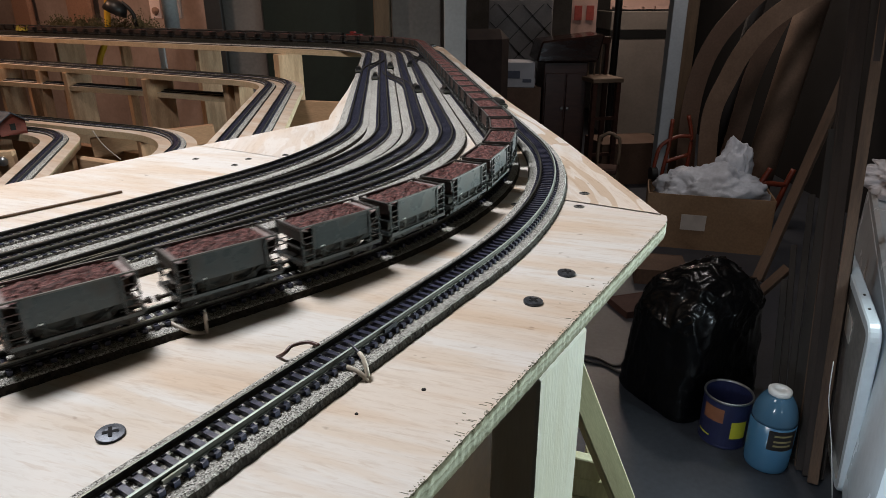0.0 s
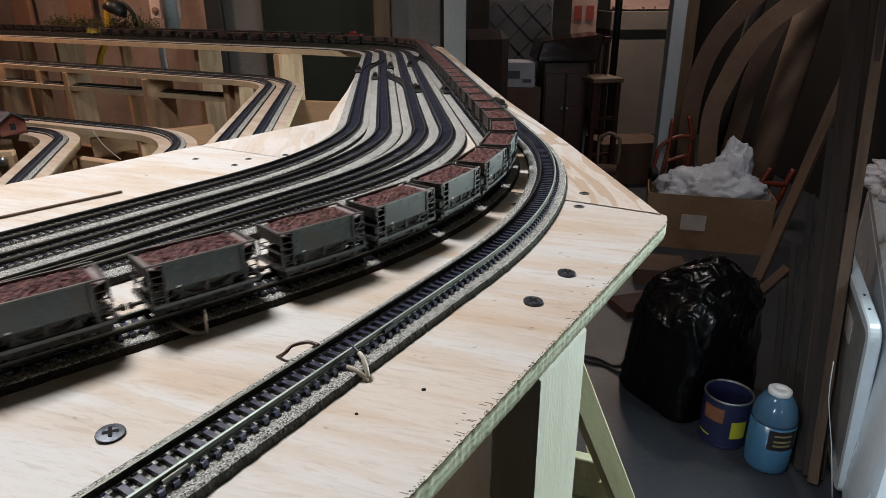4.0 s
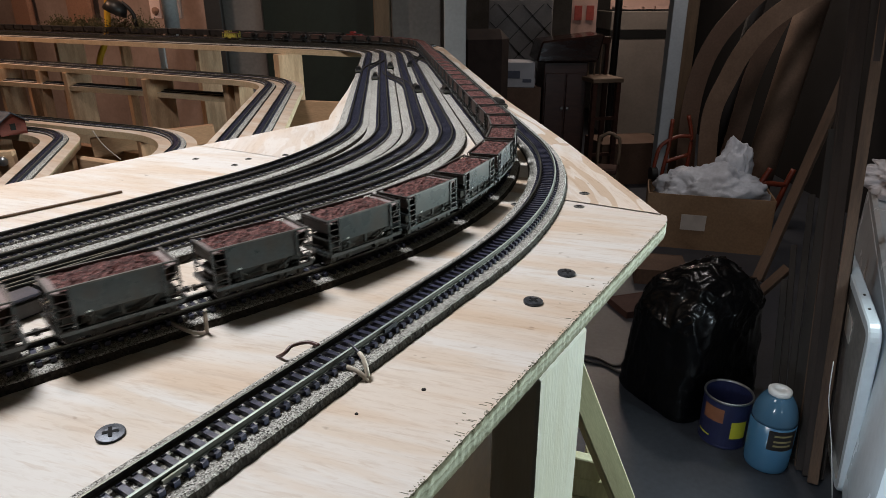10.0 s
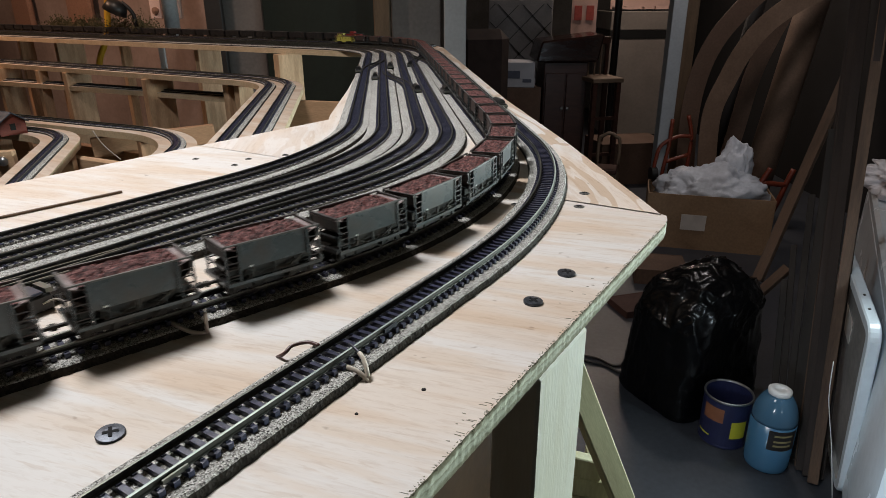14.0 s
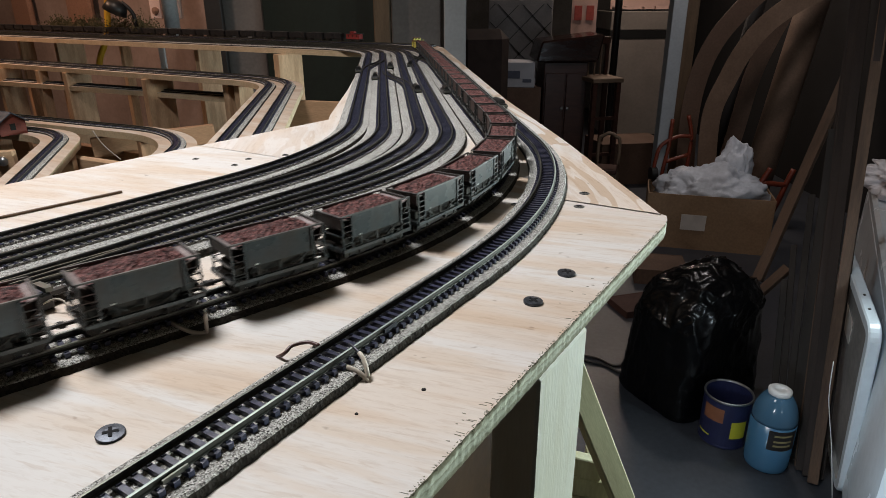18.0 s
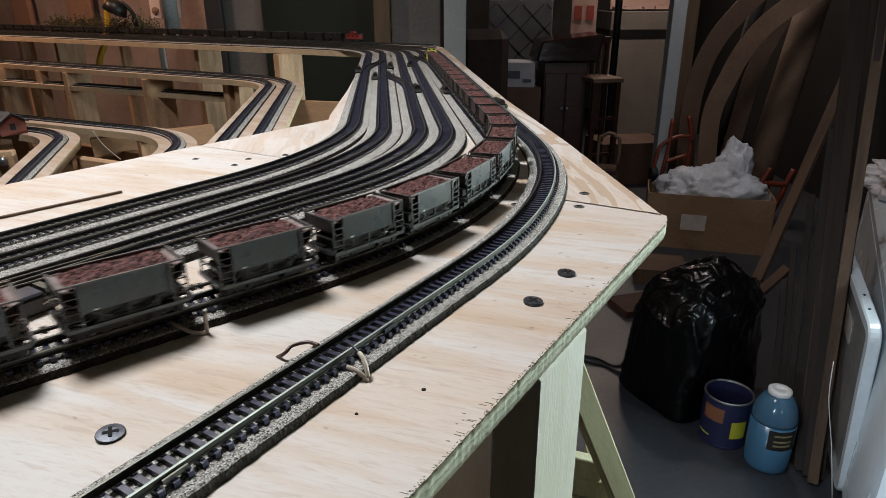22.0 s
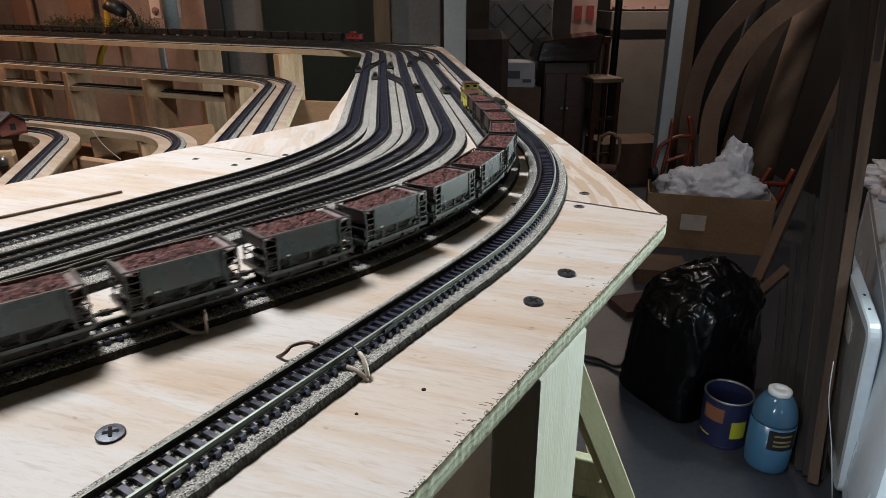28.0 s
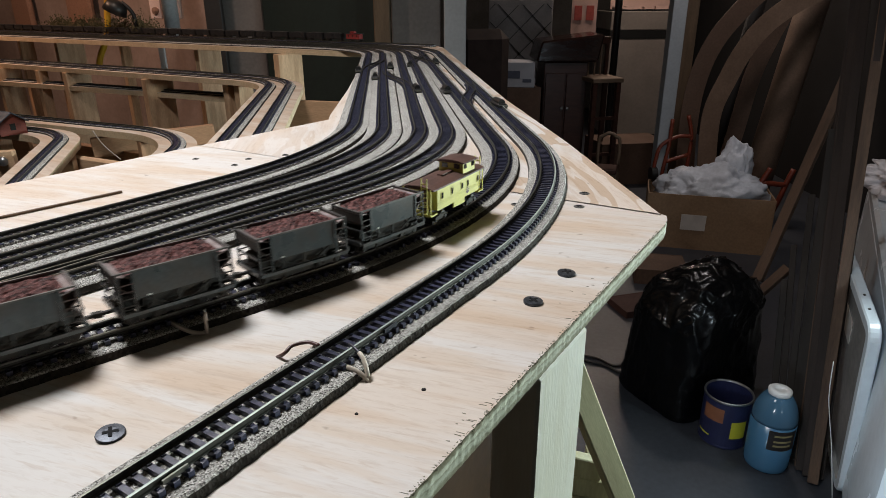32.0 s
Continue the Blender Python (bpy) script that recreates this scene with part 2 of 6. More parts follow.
RECESS_SHADE = material("screw_recess_shade", (0.004, 0.004, 0.006), 0.95, 0.0, bump=0)
WIRE_WHITE = material("cream_wire", (0.55, 0.48, 0.40), 0.4, vary=0.1, scale=200, bump=0.02)
WIRE_BROWN = material("brown_wire", (0.10, 0.045, 0.04), 0.35, vary=0.15, scale=200, bump=0.02)
BLACK_PLASTIC = material("black_plastic", (0.018, 0.018, 0.018), 0.35, vary=0.2, scale=150, fine=1500, bump=0.05)
CONCRETE = material("grey_painted_floor", (0.046, 0.050, 0.060), 0.42, vary=0.14, scale=3.0, fine=60, bump=0.1, second=(0.032, 0.035, 0.043), shifted=False, depth=0.002)
CARD = material("brown_cardboard", (0.30, 0.19, 0.11), 0.8, vary=0.1, scale=6, fine=90, bump=0.1, second=(0.23, 0.14, 0.08))
CARD_TUBE = material("pale_cardboard", (0.20, 0.128, 0.088), 0.8, vary=0.12, scale=5, fine=90, bump=0.1, second=(0.15, 0.095, 0.064))
# next two timbers are near black: the corner's dimness is in their colour
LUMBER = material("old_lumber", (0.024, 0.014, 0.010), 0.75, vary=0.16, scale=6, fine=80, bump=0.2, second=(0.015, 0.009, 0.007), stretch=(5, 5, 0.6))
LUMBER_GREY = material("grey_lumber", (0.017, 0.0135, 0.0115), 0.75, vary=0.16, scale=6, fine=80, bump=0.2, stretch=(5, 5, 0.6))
LUMBER_PALE = material("warm_lumber", (0.090, 0.052, 0.031), 0.75, vary=0.16, scale=6, fine=80, bump=0.2, second=(0.052, 0.030, 0.018), stretch=(5, 5, 0.6))
CARD_RED = material("reddish_cardboard", (0.060, 0.026, 0.020), 0.75, vary=0.12, scale=5, fine=90, bump=0.1)
CARD_DARK = material("dark_cardboard", (0.125, 0.074, 0.050), 0.8, vary=0.12, scale=5, fine=90, bump=0.1)
FIBRE = material("brown_fibreboard", (0.055, 0.025, 0.008), 0.55, vary=0.12, scale=8, fine=140, bump=0.1)
CAP_WHITE = material("white_lettering", (0.70, 0.70, 0.68), 0.5, vary=0.05, bump=0)


# ---- mesh helpers ----
def mesh_of(name, verts, faces, mats, index=None, smooth=False):
    me = bpy.data.meshes.new(name)
    me.from_pydata([tuple(v) for v in verts], [], faces)
    for m in (mats if isinstance(mats, (list, tuple)) else [mats]):
        me.materials.append(m)
    if index is not None:
        me.polygons.foreach_set("material_index", index)
    if smooth:
        me.polygons.foreach_set("use_smooth", [True] * len(me.polygons))
    me.update()
    return me


def place(name, me, parent=None, m=None, label=""):
    ob = new(name, me)
    if m is not None:
        ob.matrix_basis = m
    if parent is not None:
        ob.parent = parent
    if label:
        ob["label"] = label
    return ob


def part(name, bm, mats, parent=None, label="", smooth=False, m=None):
    """Links a bmesh as one mesh object under a thing or a part."""
    me = bpy.data.meshes.new(name)
    bm.normal_update()
    bm.to_mesh(me)
    bm.free()
    for x in (mats if isinstance(mats, (list, tuple)) else [mats]):
        me.materials.append(x)
    if smooth:
        me.polygons.foreach_set("use_smooth", [True] * len(me.polygons))
    return place(name, me, parent, m, label)


def thing(name, m, label, category, group="", kind=""):
    ob = new(name)
    ob.empty_display_size = 0.02
    ob.matrix_basis = m
    return tagged(ob, label, category, group, kind)


def add_box(bm, size, m=None, bevel=0.0, mat=0):
    r = bmesh.ops.create_cube(bm, size=1.0, matrix=(m or Matrix()) @ Matrix.Diagonal((*size, 1)))
    vs = r["verts"]
    fs = {f for v in vs for f in v.link_faces}
    for f in fs:
        f.material_index = mat
    if bevel:
        es = {e for v in vs for e in v.link_edges}
        bmesh.ops.bevel(bm, geom=list(es), offset=bevel, segments=1, affect="EDGES", material=-1)
    return bm


def box_bm(size, m=None, bevel=0.0):
    return add_box(bmesh.new(), size, m, bevel)


def beam_matrix(a, b):
    a, b = Vector(a), Vector(b)
    q = (b - a).to_track_quat("Z", "Y")
    return Matrix.Translation((a + b) / 2) @ q.to_matrix().to_4x4(), (b - a).length


def add_rod(bm, a, b, r, seg=8, r2=None):
    m, n = beam_matrix(a, b)
    bmesh.ops.create_cone(bm, cap_ends=True, segments=seg, radius1=r, radius2=r if r2 is None else r2, depth=n, matrix=m)
    return bm


def add_lathe(bm, profile, seg=24, m=None):
    rings = []
    for r, z in profile:
        rings.append([bm.verts.new((m or Matrix()) @ Vector((r * math.cos(2 * math.pi * i / seg), r * math.sin(2 * math.pi * i / seg), z))) for i in range(seg)])
    for p, q in zip(rings, rings[1:]):
        for i in range(seg):
            bm.faces.new((p[i], p[(i + 1) % seg], q[(i + 1) % seg], q[i]))
    if profile[0][0] > 1e-6:
        bm.faces.new(rings[0][::-1])
    if profile[-1][0] > 1e-6:
        bm.faces.new(rings[-1])
    return bm


def add_tube(bm, points, r, seg=6):
    """A round cable through the points, rounded by a Catmull-Rom curve."""
    p = [Vector(x) for x in points]
    p = [p[0] * 2 - p[1]] + p + [p[-1] * 2 - p[-2]]
    line = []
    for i in range(1, len(p) - 2):
        for k in range(6):
            t = k / 6
            a, b, c, d = p[i - 1], p[i], p[i + 1], p[i + 2]
            line.append(0.5 * ((2 * b) + (c - a) * t + (2 * a - 5 * b + 4 * c - d) * t * t + (3 * b - a - 3 * c + d) * t ** 3))
    line.append(p[-2])
    rings = []
    for i, x in enumerate(line):
        q = (line[min(i + 1, len(line) - 1)] - line[max(i - 1, 0)]).to_track_quat("Z", "Y")
        rings.append([bm.verts.new(x + q @ Vector((r * math.cos(2 * math.pi * j / seg), r * math.sin(2 * math.pi * j / seg), 0))) for j in range(seg)])
    for u, v in zip(rings, rings[1:]):
        for j in range(seg):
            bm.faces.new((u[j], u[(j + 1) % seg], v[(j + 1) % seg], v[j]))
    bm.faces.new(rings[0][::-1])
    bm.faces.new(rings[-1])
    return bm


def slab(name, outline, top, thick, mats, parent=None, label=""):
    """A sheet with the given outline (counter-clockwise), its top at height top; material 1 on its edges."""
    n = len(outline)
    v = [(x, y, top) for x, y in outline] + [(x, y, top - thick) for x, y in outline]
    f = [list(range(n)), list(range(2 * n - 1, n - 1, -1))] + [[i, n + i, n + (i + 1) % n, (i + 1) % n] for i in range(n)]
    return place(name, mesh_of(name, v, f, mats, [0, 0] + [min(1, len(mats) - 1)] * n), parent, None, label)


# ---- track lines ----
class Line:
    """A run of straights (length, 0) and arcs (radius, turn in radians, + to the left) from a point and heading (radians)."""

    def __init__(self, x, y, a, runs):
        self.runs, s = [], 0.0
        for p, turn in runs:
            n = abs(p * turn) if turn else p
            self.runs.append((s, n, x, y, a, p, turn))
            if turn:
                k = 1 if turn > 0 else -1
                cx, cy = x - k * p * math.sin(a), y + k * p * math.cos(a)
                a += turn
                x, y = cx + k * p * math.sin(a), cy - k * p * math.cos(a)
            else:
                x, y = x + n * math.cos(a), y + n * math.sin(a)
            s += n
        self.length = s

    def at(self, s):
        for r in self.runs:
            if s <= r[0] + r[1] or r is self.runs[-1]:
                s0, n, x, y, a, p, turn = r
                d = s - s0
                if turn and d <= n + 1e-9:
                    k = 1 if turn > 0 else -1
                    b = a + k * d / p
                    return x - k * p * math.sin(a) + k * p * math.sin(b), y + k * p * math.cos(a) - k * p * math.cos(b), b
                return x + d * math.cos(a), y + d * math.sin(a), a

    def stations(self, s0, s1, step):
        """Distances from s0 to s1: every step on arcs, the ends alone on straights."""
        out = [s0]
        for s, n, *_, turn in self.runs:
            ks = np.linspace(s, s + n, max(2, int(n / (step if turn else 0.12)) + 1))
            out += [k for k in ks if s0 < k < s1]
        out.append(s1)
        return sorted(set(round(k, 6) for k in out))


def sweep(line, s0, s1, profile, step=0.012, closed=True, z=0.0, rough=None):
    """Verts and faces of a profile [(side, up)], side + to the right, carried along a line."""
    st = line.stations(s0, s1, step)
    if rough:                                    # crumbled edge between two distances
        st = sorted(set(st) | set(round(k, 6) for k in np.arange(rough[0], rough[1], 0.0016)))
    v, f, n = [], [], len(profile)
    for s in st:
        x, y, a = line.at(s)
        e = 0.00045 * noise.noise((s * 420, 3.1, 0)) + 0.00035 * noise.noise((s * 1300, 7.7, 0)) if rough and rough[0] < s < rough[1] else 0.0
        v += [(x + (p + (e if p > 0.011 else 0)) * math.sin(a), y - (p + (e if p > 0.011 else 0)) * math.cos(a), z + u) for p, u in profile]
    for i in range(len(st) - 1):
        for j in range(n if closed else n - 1):
            k = (j + 1) % n
            f.append((i * n + j, i * n + k, (i + 1) * n + k, (i + 1) * n + j))
    if closed:
        f += [tuple(range(n - 1, -1, -1)), tuple((len(st) - 1) * n + j for j in range(n))]
    return v, f


def cross(x, y, a, nx, ny, off):
    """How far along the heading a from (x, y) the line n.X = off lies."""
    return (off - x * nx - y * ny) / (math.cos(a) * nx + math.sin(a) * ny)


FAR_A = radians(149.9)
FAR_N = (math.cos(FAR_A - math.pi / 2), math.sin(FAR_A - math.pi / 2))
BACK = 3.4


def main_line(x, y, a1, l1, r1, a2, far, r2, tail):
    """Straight, arc, straight, arc to the far bench, straight; before it a straight tail of length BACK."""
    a1, a2 = radians(a1), radians(a2)
    u = (math.cos(a1), math.sin(a1))
    head = Line(x, y, a1, [(l1, 0), (r1, a2 - a1)])
    ex, ey, _ = head.at(head.length)
    l2 = cross(ex, ey, a2, *FAR_N, far) - r2 * math.tan((FAR_A - a2) / 2)
    return Line(x - u[0] * tail, y - u[1] * tail, a1, [(l1 + tail, 0), (r1, a2 - a1), (l2, 0), (r2, FAR_A - a2), (2.6, 0)])


TRACKS = {
    "a": main_line(-0.224, 0.3002, 54.5, 0.1273, 0.3463, 95.08, 1.312, 0.30, BACK),
    "b": main_line(-0.2088, 0.2644, 54.4, 0.1645, 0.3131, 95.04, 1.337, 0.33, BACK),
    "c": main_line(-0.1482, 0.2946, 55.0, 0.1221, 0.3189, 94.9, 1.362, 0.36, BACK),
    "d": main_line(-0.197, 0.221, 50.0, 0.20, 0.31, 95.05, 1.387, 0.40, 0.0),
    "f": main_line(-0.0769, 0.1255, 57.69, 0.1615, 0.4446, 95.07, 1.440, 0.38, BACK),
}
# the train's own line, which swings away from the outer one near the camera
_e = main_line(-0.1529, 0.1777, 41.36, 0.1159, 0.3312, 95.36, 1.410, 0.34, 0.0)
BEND, TAIL_R = radians(57.69 - 41.36), 0.8
_b = Line(-0.1529, 0.1777, radians(41.36 + 180), [(0.06, 0), (TAIL_R, BEND), (3.3, 0)])
_x, _y, _a = _b.at(_b.length)
E_ZERO = _b.length
TRACKS["e"] = Line(_x, _y, _a + math.pi, [(3.3, 0), (TAIL_R, -BEND), (0.06 + 0.1159, 0)] + [(r[5], r[6]) for r in _e.runs[1:]])
RAIL_TOP = 0.0072

# ---- building shell ----
floor = slab("floor", [(-5, -4), (5, -4), (5, 9), (-5, 9)], 0.0, 0.1, [CONCRETE])
tagged(floor, "grey painted concrete basement floor, worn and dusty", "floor", kind="structure")

# ---- bench sheets ----
C0, K0 = Vector((0.129, 0.351)), Vector((-0.21, 0.547))
E0 = Vector((0.1228, 0.3335))
RDIR, LDIR = Vector((-0.537, -0.843)).normalized(), Vector((-0.583, -0.812)).normalized()
seam = (K0 - C0).normalized()
tear = random.Random(77)
OUT2 = Vector((RDIR.y, -RDIR.x)) * -1
near = [E0 + RDIR * 3.6] + [E0 + RDIR * d + OUT2 * tear.choice((0, 0.00006, -0.00008, -0.00016)) for d in np.arange(0.5, 0.011, -0.0018)] + [E0, E0 + Vector((0.0035, 0.007)), C0 + Vector((-0.0012, -0.006)), C0 + Vector((-0.0004, -0.002)), C0 + seam * 0.003, K0, K0 + LDIR * 3.6]
bench_near = slab("plywood_sheet", [tuple(p) for p in near], DECK, 0.0085, [PLY_NEAR, PLY_EDGE])
tagged(bench_near, "pale plywood benchtop sheet with a rough sawn edge", "benchtop", "benchtop sheets")
gap = Vector((seam.y, -seam.x)) * -0.0012
KIN, KOUT = Vector((-0.176, 1.588)), Vector((0.004, 1.722))
far = [C0 + gap + Vector((-0.002, 0.0)), Vector((0.108, 0.557)), Vector((0.080, 0.80)), Vector((0.041, 1.263)), KOUT, Vector((-0.01, 1.782)), Vector((-0.032, 1.80)), KIN, Vector((-0.131, 0.90)), Vector((-0.122, 0.70)), Vector((-0.119, 0.671)), K0 + gap + Vector((0.001, 0))]
bench_far = slab("plywood_sheet", [tuple(p) for p in far], DECK, 0.0085, [PLY_FAR, PLY_EDGE])
tagged(bench_far, "figured plywood benchtop sheet with brown grain swirls", "benchtop", "benchtop sheets")
FD = Vector((math.cos(FAR_A), math.sin(FAR_A)))
FN = Vector(FAR_N)
g2 = FD * 0.001
bench_end = slab("plywood_sheet", [tuple(KIN + g2), tuple(Vector((-0.032, 1.80)) + g2), tuple(Vector((-0.032, 1.80)) + FD * 2.9), tuple(KIN + FD * 2.9)], DECK, 0.013, [PLY_BENCH, STRIP_EDGE])
tagged(bench_end, "long plywood bench top along the far wall", "benchtop", "benchtop sheets")

# ---- tracks ----
HALF = 0.0049
TIE_GAP = 0.00425
RAIL_PROFILE = [(-0.0008, 0), (0.0008, 0), (0.0007, 0.0004), (0.00022, 0.0007), (0.00022, 0.0014), (0.00042, 0.0016), (0.00042, 0.0022), (-0.00042, 0.0022), (-0.00042, 0.0016), (-0.00022, 0.0014), (-0.00022, 0.0007), (-0.0007, 0.0004)]
CORK_TOP = [(-0.0158, 0.0024), (-0.0148, 0.0032), (0.0116, 0.0032), (0.0122, 0.0027), (0.0120, 0.0022), (-0.0156, 0.0022)]
CORK_FULL = [(-0.0158, 0.0024), (-0.0148, 0.0032), (-0.0080, 0.0032), (-0.0076, 0.0044), (0.0076, 0.0044), (0.0080, 0.0032), (0.0116, 0.0032), (0.0122, 0.0027), (0.0120, 0.0022), (-0.0156, 0.0022)]
CORK_LOW = [(-0.0163, 0.0), (-0.0158, 0.00235), (0.0122, 0.00265), (0.0132, 0.0)]


def tie_mesh(detail):
    bm = bmesh.new()
    add_box(bm, (0.0018, 0.0152, 0.0017), pose(0, 0, 0.00085))
    if detail:
        for side in (-HALF, HALF):
            for k in (-1, 1):
                add_box(bm, (0.0012, 0.0008, 0.0004), pose(0, side + k * 0.0012, 0.0019))
    me = bpy.data.meshes.new("tie")
    bm.to_mesh(me)
    bm.free()
    me.materials.append(TIE)
    return me


TIE_FINE, TIE_PLAIN = tie_mesh(True), tie_mesh(False)
TIE_V = [(x, y, z) for x in (-0.00095, 0.00095) for y in (-0.0076, 0.0076) for z in (0.0, 0.0017)]
TIE_F = [(0, 1, 3, 2), (4, 6, 7, 5), (0, 4, 5, 1), (2, 3, 7, 6), (1, 5, 7, 3)]


def lay_track(line, s0, s1, fine0, fine1, z, label, roadbed=True, group="bench tracks", left=0.0, bright=None, right=0.0, filled=False):
    """Roadbed, two rails and ties; the ties from fine0 to fine1 are pieces of their own."""
    t = thing("model_railway_track", pose(0, 0, z), label, "model track", group)
    base = 0.0
    if roadbed:
        base = 0.0032
        v, f = sweep(line, s0, s1, [(p + (left if p < -0.01 else (right if p > 0.01 else 0)), u) for p, u in (CORK_FULL if filled else CORK_TOP)], rough=(fine0, fine1))
        me = mesh_of("roadbed", v, f, CORK)
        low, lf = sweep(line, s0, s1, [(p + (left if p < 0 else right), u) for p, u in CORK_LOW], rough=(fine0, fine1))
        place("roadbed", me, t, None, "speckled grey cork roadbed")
        place("roadbed_edge", mesh_of("roadbed_edge", low, lf, CORK_SHADE), t, None, "cut edge of the cork, coloured dark as in shade")
    for side in (-HALF, HALF):
        v, f = sweep(line, s0, s1, [(p + side, u + base + 0.0018) for p, u in RAIL_PROFILE], 0.01)
        k = len(RAIL_PROFILE)
        place("rail", mesh_of("rail", v, f, [RAIL_SIDE, RAIL_GLINT if bright and side == bright * HALF else RAIL], [1 if i % k in ((6,) if bright else (5, 6, 7)) and i < len(f) - 2 else 0 for i in range(len(f))]), t, None, "nickel silver rail")
    rv, rf = [], []
    n = int((s1 - s0) / TIE_GAP)
    for i in range(n):
        s = s0 + (i + 0.5) * TIE_GAP
        x, y, a = line.at(s)
        if fine0 <= s <= fine1:
            place("tie", TIE_FINE, t, pose(x, y, base, 0, 0, math.degrees(a)))
        else:
            c, k, b = math.cos(a), math.sin(a), len(rv)
            rv += [(x + p * c - q * k, y + p * k + q * c, base + u) for p, q, u in TIE_V]
            rf += [tuple(b + j for j in g) for g in TIE_F]
    if rv:
        tagged(place("tie_strip", mesh_of("tie_strip", rv, rf, TIE), t), kind="stuff")
    return t


# ---- the ore train ----
PITCH = 0.0499
BODY_L, BODY_W, BODY_TOP = 0.0416, 0.0192, 0.0215      # heights over the rail


def ore_mesh(seed):
    rng = random.Random(seed)
    nx, ny = 34, 15
    L, Wd = BODY_L - 0.0064, BODY_W - 0.0016
    v, f = [], []
    for i in range(nx + 1):
        for j in range(ny + 1):
            u, w = i / nx * 2 - 1, j / ny * 2 - 1
            h = 0.0016 * (1 - abs(u) ** 5) * (1 - abs(w) ** 3)
            edge = min(1 - abs(u), 1 - abs(w))
            h += (rng.random() - 0.5) * 0.0014 * min(1, edge * 8 + 0.2)
            v.append((u * L / 2 + (rng.random() - 0.5) * 0.0006 * (edge > 0.01), w * Wd / 2 + (rng.random() - 0.5) * 0.0006 * (edge > 0.01), BODY_TOP - 0.0010 + h))
    for i in range(nx):
        for j in range(ny):
            a = i * (ny + 1) + j
            f.append((a, a + ny + 1, a + ny + 2, a + 1))
    return mesh_of("load", v, f, ORE)


def truck_parts(parent, x, m0):
    """A four-wheel truck: side frames and bolster, two wheelsets."""
    bm = bmesh.new()
    for k in (-1, 1):
        add_box(bm, (0.0105, 0.0008, 0.0012), pose(0, k * 0.0066, 0.0036))
        add_box(bm, (0.0050, 0.0009, 0.0022), pose(0, k * 0.0066, 0.0030))
        for q in (-1, 1):
            add_box(bm, (0.0024, 0.0011, 0.0024), pose(q * 0.0045, k * 0.0067, 0.0027))
    add_box(bm, (0.003, 0.0134, 0.0012), pose(0, 0, 0.0042))
    truck = part("truck", bm, CAR_DARK, parent, m=pose(x, 0, 0))
    for q in (-1, 1):
        bm = bmesh.new()
        add_rod(bm, (0, -0.0058, 0.0026), (0, 0.0058, 0.0026), 0.0006, 6)
        for k in (-1, 1):
            add_rod(bm, (0, k * 0.0042, 0.0026), (0, k * 0.0054, 0.0026), 0.0026, 14)
            add_rod(bm, (0, k * 0.0037, 0.0026), (0, k * 0.0042, 0.0026), 0.0031, 14)
        part("wheelset", bm, WHEEL, truck, m=pose(q * 0.0045, 0, 0))
    return truck


